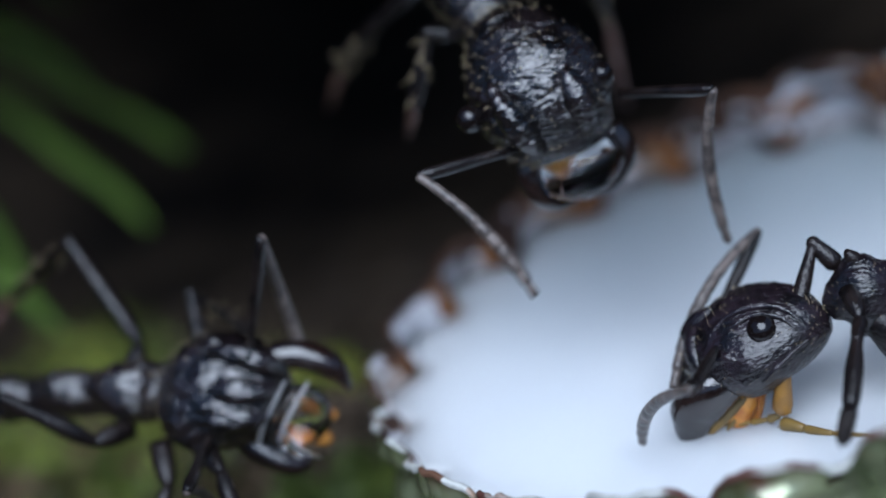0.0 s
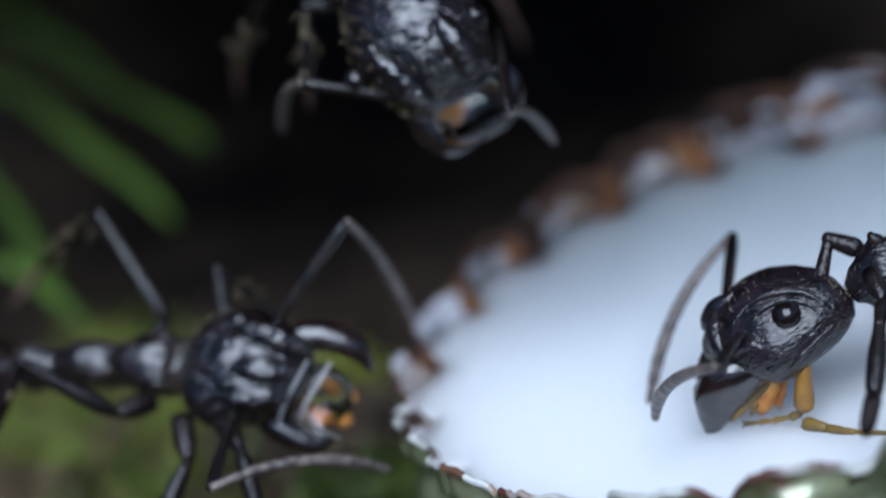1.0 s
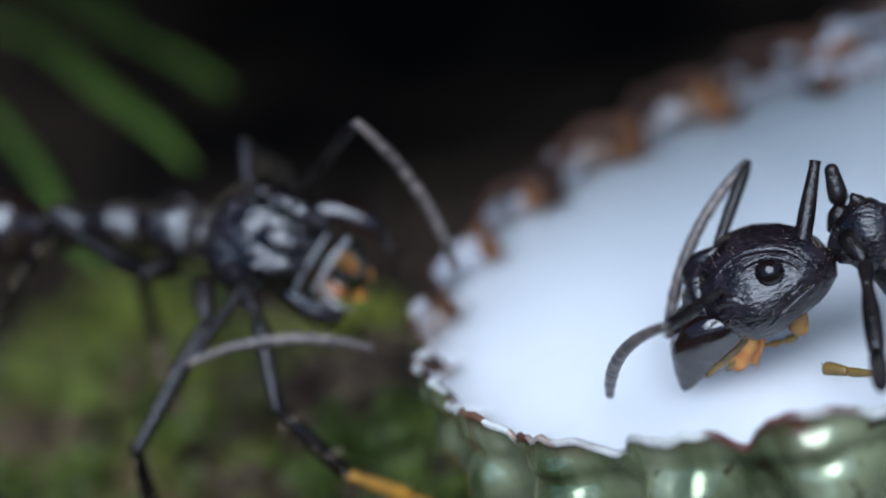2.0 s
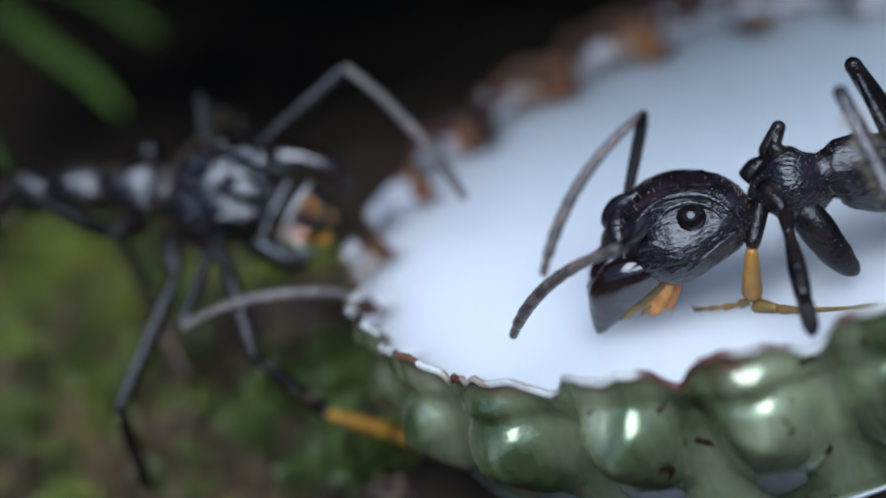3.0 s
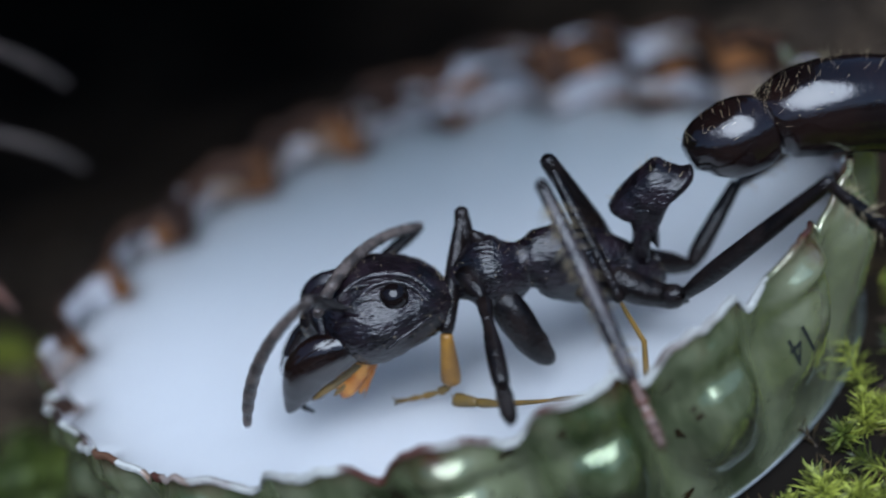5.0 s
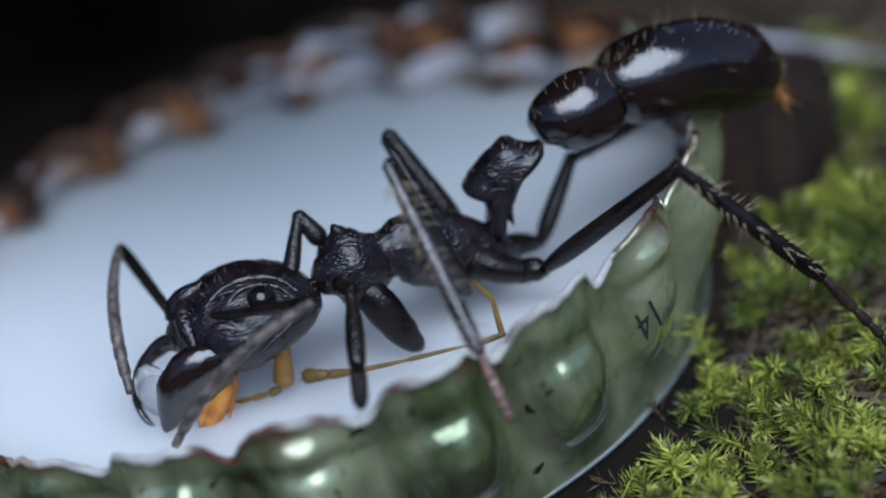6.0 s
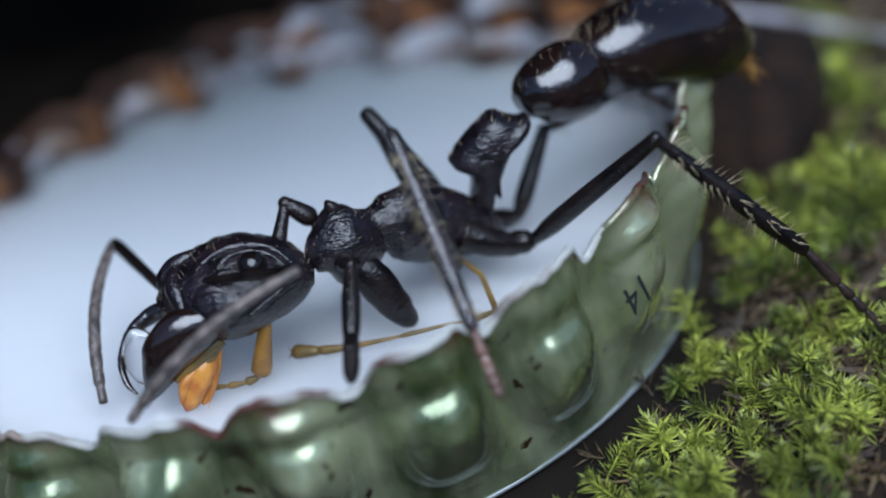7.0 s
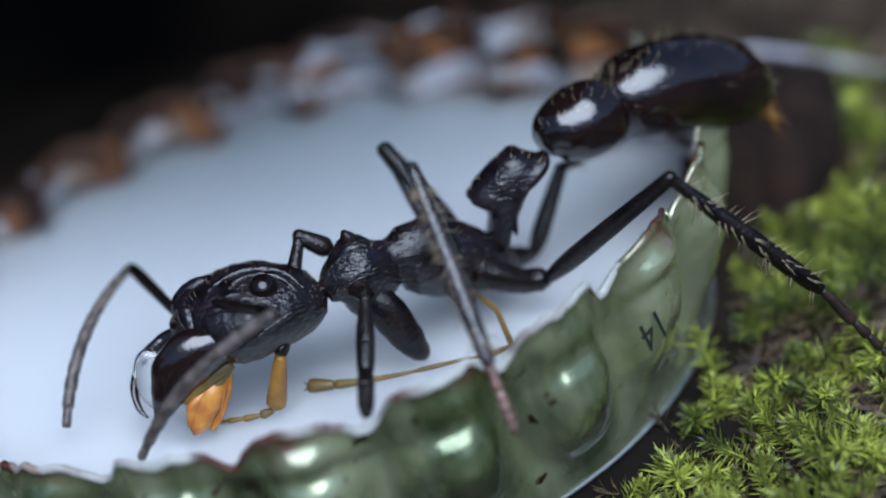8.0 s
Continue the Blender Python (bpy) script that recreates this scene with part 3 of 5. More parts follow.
# subject: feeding over the liquid
SUBJECT = dict(
    bristles=75,
    up=(-0.2, -0.3, 0.9),
    head=[(*(0.04, -8.49, 2.76), 0.29, 0.29), (*(-0.31, -8.42, 2.83), 0.86, 0.75), (*(-0.75, -8.33, 2.92), 1.36, 1.05), (*(-1.38, -8.21, 3.03), 1.77, 1.25), (*(-2.11, -8.11, 3.08), 2.06, 1.42), (*(-2.87, -8.05, 3.05), 2.13, 1.47), (*(-3.54, -8.00, 3.02), 1.87, 1.34), (*(-4.17, -7.95, 2.99), 1.43, 1.10), (*(-4.68, -7.90, 2.98), 0.84, 0.70), (*(-5.06, -7.88, 2.95), 0.36, 0.32)],
    eyes=[(*(-1.87, -8.95, 4.14), 0.51)],
    ridges=[[(*(-4.07, -8.92, 3.80), 0.12, 0.12), (*(-3.53, -8.41, 4.21), 0.14, 0.16), (*(-2.82, -8.13, 4.45), 0.13, 0.16), (*(-1.97, -8.18, 4.50), 0.12, 0.15), (*(-1.15, -8.41, 4.28), 0.11, 0.13), (*(-0.59, -8.96, 3.79), 0.05, 0.05)],
            [(*(-3.17, -8.97, 4.22), 0.06, 0.07), (*(-2.60, -8.63, 4.46), 0.09, 0.12), (*(-1.87, -8.53, 4.48), 0.09, 0.11), (*(-1.18, -8.82, 4.20), 0.07, 0.09), (*(-0.81, -9.21, 3.78), 0.04, 0.04)],
            [(*(-4.01, -7.22, 3.86), 0.20, 0.20), (*(-4.29, -7.80, 3.81), 0.36, 0.36), (*(-4.40, -8.43, 3.69), 0.36, 0.36), (*(-4.36, -9.01, 3.41), 0.22, 0.22), (*(-4.29, -9.30, 3.22), 0.08, 0.08)],
            [(*(-3.99, -9.33, 3.56), 0.10, 0.10), (*(-3.64, -9.21, 3.90), 0.24, 0.22), (*(-3.21, -9.38, 4.03), 0.22, 0.18), (*(-2.79, -9.82, 3.87), 0.07, 0.07)],
            [(*(-2.52, -10.17, 3.13), 0.05, 0.05), (*(-1.93, -10.03, 3.33), 0.08, 0.10), (*(-1.22, -9.73, 3.42), 0.09, 0.10), (*(-0.56, -9.31, 3.33), 0.05, 0.05)],
            [(*(-4.69, -7.31, 3.25), 0.30, 0.30), (*(-4.43, -7.16, 3.59), 0.40, 0.40), (*(-3.93, -7.16, 3.91), 0.36, 0.36), (*(-3.00, -7.17, 4.06), 0.20, 0.20)]],
    mandibles=[[(*(-3.40, -9.31, 2.69), 0.42, 0.50), (*(-3.84, -9.33, 2.79), 0.58, 0.72), (*(-4.50, -9.31, 2.69), 0.68, 0.95), (*(-5.12, -9.33, 2.32), 0.62, 0.92), (*(-5.58, -9.37, 1.73), 0.48, 0.68), (*(-5.95, -9.40, 1.17), 0.30, 0.40), (*(-6.18, -9.44, 0.83), 0.14, 0.18), (*(-6.26, -9.45, 0.68), 0.03, 0.03)],
               [(*(-4.56, -7.47, 2.53), 0.30, 0.34), (*(-5.24, -7.24, 2.41), 0.26, 0.32), (*(-5.92, -7.30, 2.17), 0.22, 0.26), (*(-6.47, -7.56, 1.76), 0.16, 0.20), (*(-6.79, -7.92, 1.25), 0.12, 0.14), (*(-6.79, -8.36, 0.83), 0.08, 0.10), (*(-6.58, -8.73, 0.59), 0.03, 0.03)]],
    mouth=[[(*(-3.74, -9.09, 1.74), 0.20, 0.25), (*(-4.22, -9.39, 1.30), 0.35, 0.42), (*(-4.71, -9.59, 0.81), 0.36, 0.46), (*(-5.07, -9.74, 0.35), 0.25, 0.30), (*(-5.23, -9.79, 0.11), 0.05, 0.05)],
           [(*(-3.64, -8.98, 1.54), 0.12, 0.15), (*(-4.00, -9.26, 0.94), 0.20, 0.24), (*(-4.39, -9.53, 0.34), 0.16, 0.20), (*(-4.66, -9.68, -0.01), 0.04, 0.04)],
           [(*(-4.48, -9.51, 1.45), 0.10, 0.10), (*(-4.97, -9.70, 1.11), 0.18, 0.22), (*(-5.21, -9.81, 0.73), 0.12, 0.14), (*(-5.34, -9.91, 0.52), 0.03, 0.03)],
           [(*(-3.90, -9.54, 1.29), 0.03, 0.03), (*(-4.18, -9.83, 0.78), 0.03, 0.03), (*(-4.55, -10.06, 0.16), 0.01, 0.01)]],
    plates=[[(*(-3.44, -9.37, 2.02), 0.12, 0.16), (*(-4.11, -9.52, 1.82), 0.12, 0.22), (*(-4.75, -9.60, 1.55), 0.10, 0.20), (*(-5.29, -9.61, 1.21), 0.05, 0.06)],
            [(*(-3.55, -9.28, 1.85), 0.08, 0.12), (*(-4.07, -9.54, 1.52), 0.08, 0.14), (*(-4.62, -9.67, 1.20), 0.03, 0.04)]],
    drops=[(*(-6.07, -8.19, 1.61), 0.62, 0.55, 1.15)],
    mesosoma=[(*(0.05, -8.20, 2.99), 0.3, 0.35), (*(0.50, -8.10, 3.16), 0.75, 0.85), (*(1.07, -7.93, 3.16), 1.1, 1.4), (*(1.78, -7.71, 3.12), 1.05, 1.25), (*(2.31, -7.56, 3.17), 0.72, 0.85), (*(2.56, -7.48, 3.18), 0.7, 0.84),
              (*(3.12, -7.31, 3.08), 0.9, 1.2), (*(4.16, -6.97, 2.57), 0.98, 1.32), (*(5.30, -6.59, 1.90), 0.9, 1.1), (*(6.19, -6.30, 1.31), 0.65, 0.7), (*(6.73, -6.13, 0.97), 0.2, 0.2)],
    node=[(5.46, -6.35, 4.24), (5.75, -6.35, 4.58), (6.52, -6.35, 5.19), (7.13, -6.35, 5.50), (7.58, -6.35, 5.38), (8.04, -6.35, 5.09), (8.40, -6.35, 5.10), (8.41, -6.35, 4.76), (7.96, -6.35, 4.52), (7.60, -6.35, 4.20), (7.26, -6.35, 3.71), (6.96, -6.35, 3.15), (6.85, -6.35, 2.44), (6.60, -6.35, 2.79), (6.38, -6.35, 1.89), (5.81, -6.35, 2.08), (6.05, -6.35, 3.08), (6.04, -6.35, 3.62), (5.62, -6.35, 3.96)],
    waist=4,
    tuft=[(16.75, -3.00, 3.95), (17.10, -3.45, 2.80)],
    gaster=[(*(8.36, -5.91, 5.23), 0.49, 0.5), (*(8.88, -5.70, 5.37), 0.97, 0.99), (*(9.72, -5.42, 5.40), 1.29, 1.31), (*(10.51, -5.15, 5.41), 1.26, 1.28), (*(11.04, -4.97, 5.42), 1.06, 1.08), (*(11.42, -4.82, 5.50), 1.33, 1.35), (*(12.24, -4.54, 5.54), 1.56, 1.57), (*(13.30, -4.23, 5.42), 1.62, 1.63),
            (*(14.47, -3.80, 5.08), 1.63, 1.64), (*(15.43, -3.54, 4.60), 1.56, 1.56), (*(16.18, -3.39, 4.03), 1.23, 1.23), (*(16.63, -3.29, 3.61), 0.78, 0.78), (*(16.91, -3.23, 3.34), 0.1, 0.1)],
    coxae=[[(*(1.34, -8.29, 2.82), 0.4, 0.4), (*(1.78, -8.59, 2.22), 0.5, 0.62), (*(2.25, -8.84, 1.14), 0.42, 0.58), (*(2.66, -8.85, 0.34), 0.3, 0.36), (*(2.80, -8.79, 0.04), 0.1, 0.12)],
           [(*(5.15, -7.39, 2.12), 0.5, 0.5), (*(5.99, -7.48, 1.51), 0.5, 0.5), (*(6.93, -7.37, 1.05), 0.4, 0.38), (*(7.53, -7.29, 0.95), 0.25, 0.25)],
           [(*(1.44, -7.67, 3.71), 0.3, 0.3), (*(1.24, -7.78, 4.41), 0.32, 0.3), (*(1.10, -7.85, 4.83), 0.12, 0.1)]],
    legs=[
        ([(0.98, -8.60, 2.93), (1.29, -9.80, 3.35), (1.14, -10.70, 3.95), (0.42, -12.80, 2.59), (-0.02, -14.70, 2.33)], (0.26, 0.29), LEG, (1.0, 1.0, 0.97, 0.92, 0.7)),
        ([(4.11, -7.50, 1.97), (4.77, -7.90, 1.18), (3.40, -10.80, 7.93), (3.97, -14.60, 2.67), (4.13, -16.00, 1.00)], (0.3, 0.27), TARSUS, (0.75, 0.72, 0.85, 0.95, 0.75)),
        ([(6.93, -7.40, 1.11), (7.45, -7.80, 1.23), (11.32, -11.40, 5.49), (15.29, -12.40, 0.58), (17.46, -12.80, -2.99)], (0.34, 0.3), TARSUS_DARK, (0.75, 0.65, 0.6, 0.55, 0.45)),
        ([(0.98, -7.40, 3.19), (0.62, -7.20, 3.97), (-0.13, -6.90, 4.78), (-1.90, -9.35, 2.10), (-2.26, -9.30, 1.10), (-2.58, -9.32, 0.30), (-3.15, -9.24, 0.14), (-3.89, -9.02, 0.12), (-4.66, -8.71, 0.10)], (0.34, 0.28), (AMBER, OLIVE), (1.25, 0.55, 0.42, 0.36, 0.3)),
        ([(4.04, -6.40, 2.78), (5.11, -5.60, 2.26), (3.54, -3.90, 5.58), (4.73, -6.37, 1.20), (5.74, -9.69, 0.35), (3.03, -9.54, 0.20), (0.42, -8.99, 0.15), (-1.30, -8.23, 0.12)], (0.40, 0.24), OLIVE, (0.5, 0.35, 0.4, 0.7, 1.1)),
        ([(6.08, -5.80, 1.36), (7.57, -4.90, 0.71), (9.23, -3.90, 3.15), (12.88, -2.00, 3.09), (14.69, -1.00, 1.18)], (0.32, 0.26)),
    ])
SUBJECT_HOME = (*(2.94, -7.30, 2.27), 0, 0, 0)
subject = build_ant("ant", "large black ant drinking from the cap, gaster raised over the rim", (2.94, -7.30, 2.27), (0, 1, 0), SUBJECT, 3)

# neighbour: facing the cap at its low end, head seen from above
LEFT = dict(
    up=(0.1, -0.8, 0.6),
    head=[(*(-21.44, -2.51, 4.03), 0.4, 0.4), (*(-21.13, -2.49, 4.00), 1.5, 1.0), (*(-20.34, -2.92, 4.07), 2.1, 1.4), (*(-19.25, -3.21, 4.12), 2.15, 1.6), (*(-18.28, -3.18, 3.93), 1.9, 1.5), (*(-17.63, -2.98, 3.70), 1.5, 1.1), (*(-17.41, -2.80, 3.58), 0.9, 0.6)],
    mandibles=[[(*(-17.59, -2.53, 4.80), 0.5, 0.5), (*(-16.58, -2.45, 4.71), 0.55, 0.5), (*(-15.52, -2.56, 4.15), 0.45, 0.4), (*(-14.98, -2.82, 3.37), 0.1, 0.1)],
               [(*(-18.94, -3.61, 2.55), 0.5, 0.5), (*(-18.32, -3.82, 1.88), 0.55, 0.5), (*(-17.27, -3.95, 1.27), 0.45, 0.4), (*(-16.59, -3.81, 1.44), 0.1, 0.1)]],
    drops=[(*(-16.81, -3.62, 3.00), 1.15, 0.8, 1.15)],
    # White streaks modelled in place of glints between the jaws.
    on_jaw=[[(*(-16.18, -4.05, 4.42), 0.08, 0.05), (*(-16.58, -4.48, 4.02), 0.10, 0.08), (*(-17.12, -4.82, 3.35), 0.11, 0.08), (*(-17.46, -4.91, 2.68), 0.08, 0.05)], [(*(-17.25, -4.71, 3.10), 0.05, 0.05), (*(-16.87, -4.97, 2.38), 0.10, 0.08), (*(-16.17, -4.88, 1.88), 0.05, 0.05)], [(*(-16.95, -4.15, 4.62), 0.06, 0.05), (*(-17.35, -4.60, 4.15), 0.08, 0.06), (*(-17.85, -4.95, 3.45), 0.09, 0.06), (*(-18.15, -5.00, 2.80), 0.07, 0.05)]],
    eyes=[(*(-19.36, -2.79, 5.69), 0.42), (*(-20.62, -4.28, 2.96), 0.42)],
    ridges=[[(*(-17.02, -3.77, 4.81), 0.3, 0.3), (*(-17.73, -4.03, 5.40), 0.45, 0.5), (*(-18.61, -3.96, 5.83), 0.35, 0.4), (*(-19.57, -3.64, 5.79), 0.1, 0.1)],
            [(*(-17.55, -4.38, 3.47), 0.3, 0.3), (*(-18.37, -4.81, 3.70), 0.45, 0.5), (*(-19.47, -4.90, 3.78), 0.35, 0.4), (*(-20.33, -4.53, 3.85), 0.1, 0.1)],
            [(*(-17.26, -3.77, 4.08), 0.3, 0.3), (*(-17.79, -4.51, 4.54), 0.4, 0.3), (*(-18.71, -4.72, 4.81), 0.5, 0.25), (*(-19.96, -4.30, 4.84), 0.1, 0.1)]],
    mouth=[[(*(-17.85, -2.65, 2.48), 0.35, 0.3), (*(-17.07, -2.78, 1.95), 0.4, 0.3), (*(-16.25, -2.84, 1.58), 0.3, 0.2), (*(-15.97, -2.86, 1.46), 0.08, 0.08)],
           [(*(-17.68, -2.06, 3.05), 0.25, 0.2), (*(-16.85, -2.12, 2.70), 0.3, 0.2), (*(-15.97, -2.25, 2.14), 0.2, 0.15), (*(-15.80, -2.28, 2.02), 0.06, 0.06)]],
    mesosoma=[(*(-21.40, -2.51, 4.02), 0.4, 0.4), (*(-22.01, -2.28, 3.97), 1.1, 1.0), (*(-22.95, -2.13, 4.06), 1.1, 1.2), (*(-24.09, -1.74, 3.98), 0.8, 0.9), (*(-25.25, -1.36, 3.90), 0.9, 1.1), (*(-26.61, -0.98, 3.88), 0.6, 0.7)],
    petiole=[(*(-26.39, -1.07, 3.86), 0.4, 0.4), (*(-27.24, -0.79, 3.73), 0.8, 1.0), (*(-28.05, -0.68, 3.68), 0.8, 0.9), (*(-28.47, -0.71, 3.71), 0.3, 0.3)],
    gaster=[(*(-28.37, -0.72, 3.68), 0.4, 0.4), (*(-29.27, -0.34, 3.51), 1.4, 1.4), (*(-30.94, -0.04, 3.37), 1.5, 1.5), (*(-31.43, 0.10, 3.32), 1.4, 1.4), (*(-33.46, 0.62, 3.04), 1.8, 1.7), (*(-36.03, 1.29, 2.70), 1.4, 1.4), (*(-37.34, 1.61, 2.53), 0.3, 0.3)],
    legs=[
        ([(-21.79, -1.86, 4.38), (-20.38, -0.60, 4.44), (-20.49, 0.22, 6.43), (-18.78, 1.49, 3.80), (-18.66, 1.97, 2.28)], (0.3, 0.25)),
        ([(-22.99, -1.56, 4.12), (-22.52, -0.56, 5.10), (-24.78, 1.68, 8.50), (-28.14, 4.43, 5.53), (-30.05, 5.55, 3.51)], (0.33, 0.26)),
        ([(-20.48, -4.05, 2.88), (-19.45, -5.89, 2.33), (-18.54, -8.63, -0.05), (-16.30, -8.60, -2.73), (-13.69, -7.61, -4.66), (-12.44, -7.15, -6.25)], (0.33, 0.30), (AMBER, TARSUS), (1.05, 1.05, 0.95, 0.65, 0.5)),
        ([(-21.84, -3.75, 2.61), (-21.52, -5.27, 1.72), (-23.74, -8.75, -1.55), (-23.55, -7.94, -5.66), (-23.95, -7.00, -8.25)], (0.33, 0.3)),
        ([(-23.06, -2.63, 2.87), (-24.10, -3.76, 3.03), (-26.99, -3.99, 5.44), (-30.53, -3.56, 0.13), (-31.82, -3.19, -3.43)], (0.33, 0.28)),
    ])
left_ant = build_ant("ant", "black ant beside the cap with wet shining mandibles", (-19.33, -2.86, 3.95), (-0.1, 0.75, 0.65), LEFT, 7, 1.2, 0.015, CHITIN_WET)

# third ant: in the air over the cap, drawn nearer to fit the camera's view
TOP = dict(
    up=(0.0, -0.9, 0.4),
    head=[(*(-8.20, 2.16, 13.91), 0.42, 0.42), (*(-8.21, 1.08, 13.90), 1.48, 1.27), (*(-8.00, -0.15, 13.33), 2.21, 1.69), (*(-7.83, -0.98, 12.33), 2.43, 1.79), (*(-7.75, -1.32, 11.24), 2.11, 1.59), (*(-7.72, -1.24, 10.44), 1.69, 1.15), (*(-7.78, -1.17, 10.03), 0.84, 0.53)],
    mandibles=[[(*(-9.07, -1.34, 10.65), 0.53, 0.53), (*(-9.28, -1.67, 9.70), 0.53, 0.47), (*(-8.95, -1.88, 8.88), 0.37, 0.37), (*(-8.15, -1.90, 8.54), 0.10, 0.10)],
               [(*(-6.28, -1.15, 10.20), 0.53, 0.53), (*(-6.08, -1.41, 9.33), 0.53, 0.47), (*(-6.88, -1.71, 8.67), 0.37, 0.37), (*(-7.93, -1.88, 8.49), 0.10, 0.10)]],
    drops=[(*(-7.59, -1.92, 9.59), 1.59, 1.08, 1.02)],
    eyes=[(*(-10.30, -1.86, 12.84), 0.47), (*(-5.70, -1.50, 12.24), 0.47)],
    ridges=[[(*(-8.61, -2.68, 11.00), 0.32, 0.32), (*(-8.86, -2.89, 12.09), 0.53, 0.53), (*(-9.09, -2.59, 13.11), 0.42, 0.42), (*(-9.19, -1.87, 13.75), 0.10, 0.10)],
            [(*(-6.80, -2.51, 10.85), 0.32, 0.32), (*(-6.71, -2.68, 11.94), 0.53, 0.53), (*(-6.72, -2.37, 12.92), 0.42, 0.42), (*(-6.91, -1.66, 13.57), 0.10, 0.10)]],
    mouth=[[(*(-7.96, -0.95, 10.06), 0.53, 0.32), (*(-8.06, -1.03, 9.57), 0.53, 0.32), (*(-8.07, -1.02, 9.25), 0.21, 0.21)]],
    mesosoma=[(*(-8.26, 2.08, 13.74), 0.43, 0.43), (*(-8.53, 3.16, 14.13), 1.30, 1.30), (*(-8.95, 5.23, 14.70), 1.30, 1.40), (*(-9.38, 7.32, 15.33), 0.98, 1.08), (*(-9.76, 9.52, 16.18), 1.08, 1.18), (*(-10.00, 10.71, 16.85), 0.43, 0.43)],
    gaster=[(*(-10.00, 10.71, 16.85), 0.55, 0.55), (*(-10.12, 12.07, 17.92), 1.73, 1.73), (*(-10.33, 14.58, 19.48), 2.06, 2.06), (*(-10.40, 17.01, 20.84), 1.30, 1.30), (*(-10.57, 18.06, 21.16), 0.22, 0.22)],
    legs=[
        ([(-8.72, 3.16, 14.18), (-9.97, 3.02, 14.19), (-10.68, 3.11, 14.60), (-12.26, 2.92, 12.31), (-13.15, 5.80, 10.40)], (0.33, 0.28)),
        ([(-9.27, 5.31, 15.01), (-10.39, 5.42, 15.55), (-12.68, 6.63, 14.56), (-14.62, 8.56, 12.93), (-16.20, 12.91, 10.22)], (0.33, 0.28)),
        ([(-8.42, 5.14, 14.35), (-6.39, 6.10, 13.86), (-4.45, 6.90, 12.99), (-4.61, 8.65, 10.44), (-5.36, 12.09, 5.31)], (0.33, 0.28)),
    ])
top_ant = build_ant("ant", "bristly black ant reaching down above the cap", (-7.86, -0.52, 12.16), (0.95, 0.1, 0.2), TOP, 11, 1.7, 0.021, CHITIN_WET)


def add_antenna(ant, ls, lf, bend, rnd_seed):
    """A scape under the ant with its funiculus; both are posed by motions()."""
    sc, fu = antenna_meshes(ls, lf, bend)
    scape = part("antenna", sc, LEG, ant)
    fun = part("funiculus", fu, ANTENNA, scape, "grey-brown beaded antenna tip")
    return scape, fun


def aim(a, b, up=(0, 0, 1)):
    """Pose at a with +x towards b and +z near up, in metres from millimetres."""
    a, b = V(a) * MM, V(b) * MM
    x = (b - a).normalized()
    y = V(up).cross(x).normalized()
    z = x.cross(y)
    m = Matrix((x, y, z)).transposed().to_4x4()
    m.translation = a
    return m


subject_a = add_antenna(subject, 5.0, 6.6, 0.10, 1)
subject_b = add_antenna(subject, 4.6, 7.0, 0.08, 2)
left_a = add_antenna(left_ant, 4.4, 6.6, 0.07, 3)
left_b = add_antenna(left_ant, 4.4, 6.6, 0.10, 4)
top_a = add_antenna(top_ant, 3.8, 5.6, 0.08, 5)
top_b = add_antenna(top_ant, 3.8, 5.95, 0.08, 6)


# ---------------------------------------------------------------- print on the cap
def build_number():
    cu = bpy.data.curves.new("printed_number", "FONT")
    cu.body = "14"
    cu.size = 1.35 * MM
    cu.extrude = 0.012 * MM
    cu.materials.append(INK)
    ob = new("printed_number", cu)
    ob.parent = bpy.data.objects["bottle_cap"]
    phi, s = radians(-50.5), 0.70
    r = cap_radius(phi, s) + 0.10
    m = Matrix.Translation(V((r * math.cos(phi), r * math.sin(phi), cap_z(phi, s))) * MM)
    ob.matrix_local = m @ Matrix.Rotation(phi + math.pi / 2, 4, "Z") @ Matrix.Rotation(radians(90 - 12), 4, "X") @ Matrix.Rotation(math.pi, 4, "Z")
    ob["label"] = "black printed number, upside down"


build_number()


# ---------------------------------------------------------------- moss, litter and the added shade bank behind
def shoot(verts, faces, rnd, base, lean, height, leaf, count):
    """A moss shoot: a thin stem with narrow pointed leaves in a loose spiral."""
    b, d = V(base), (V((0, 0, 1)) + V(lean)).normalized()
    s = d.orthogonal().normalized()
    u = d.cross(s)
    n = len(verts)
    top = b + d * height
    for p, r in ((b, 0.07), (top, 0.03)):
        for k in range(3):
            verts.append(p + (s * math.cos(k * 2.1) + u * math.sin(k * 2.1)) * r)
    for k in range(3):
        faces.append((n + k, n + (k + 1) % 3, n + 3 + (k + 1) % 3, n + 3 + k))
    for i in range(count):
        f = 0.12 + 0.88 * (i / count)
        a = i * 2.4 + rnd.uniform(-0.4, 0.4)
        o = s * math.cos(a) + u * math.sin(a)
        w = d.cross(o) * leaf * 0.065
        p = b + d * height * f
        out = (o * (1.0 - 0.55 * f) + d * (0.45 + 0.5 * f)).normalized()
        L = leaf * rnd.uniform(0.5, 1.15) * (1.0 - 0.5 * max(0, f - 0.7) / 0.3)
        mid, tip = p + out * L * 0.45 + o * 0.04, p + out * L + (o - d * 0.5) * L * 0.22
        n = len(verts)
        verts += [p, mid + w, tip, mid - w, mid + d * 0.05]
        faces += [(n, n + 1, n + 4), (n + 1, n + 2, n + 4), (n, n + 4, n + 3), (n + 4, n + 2, n + 3)]


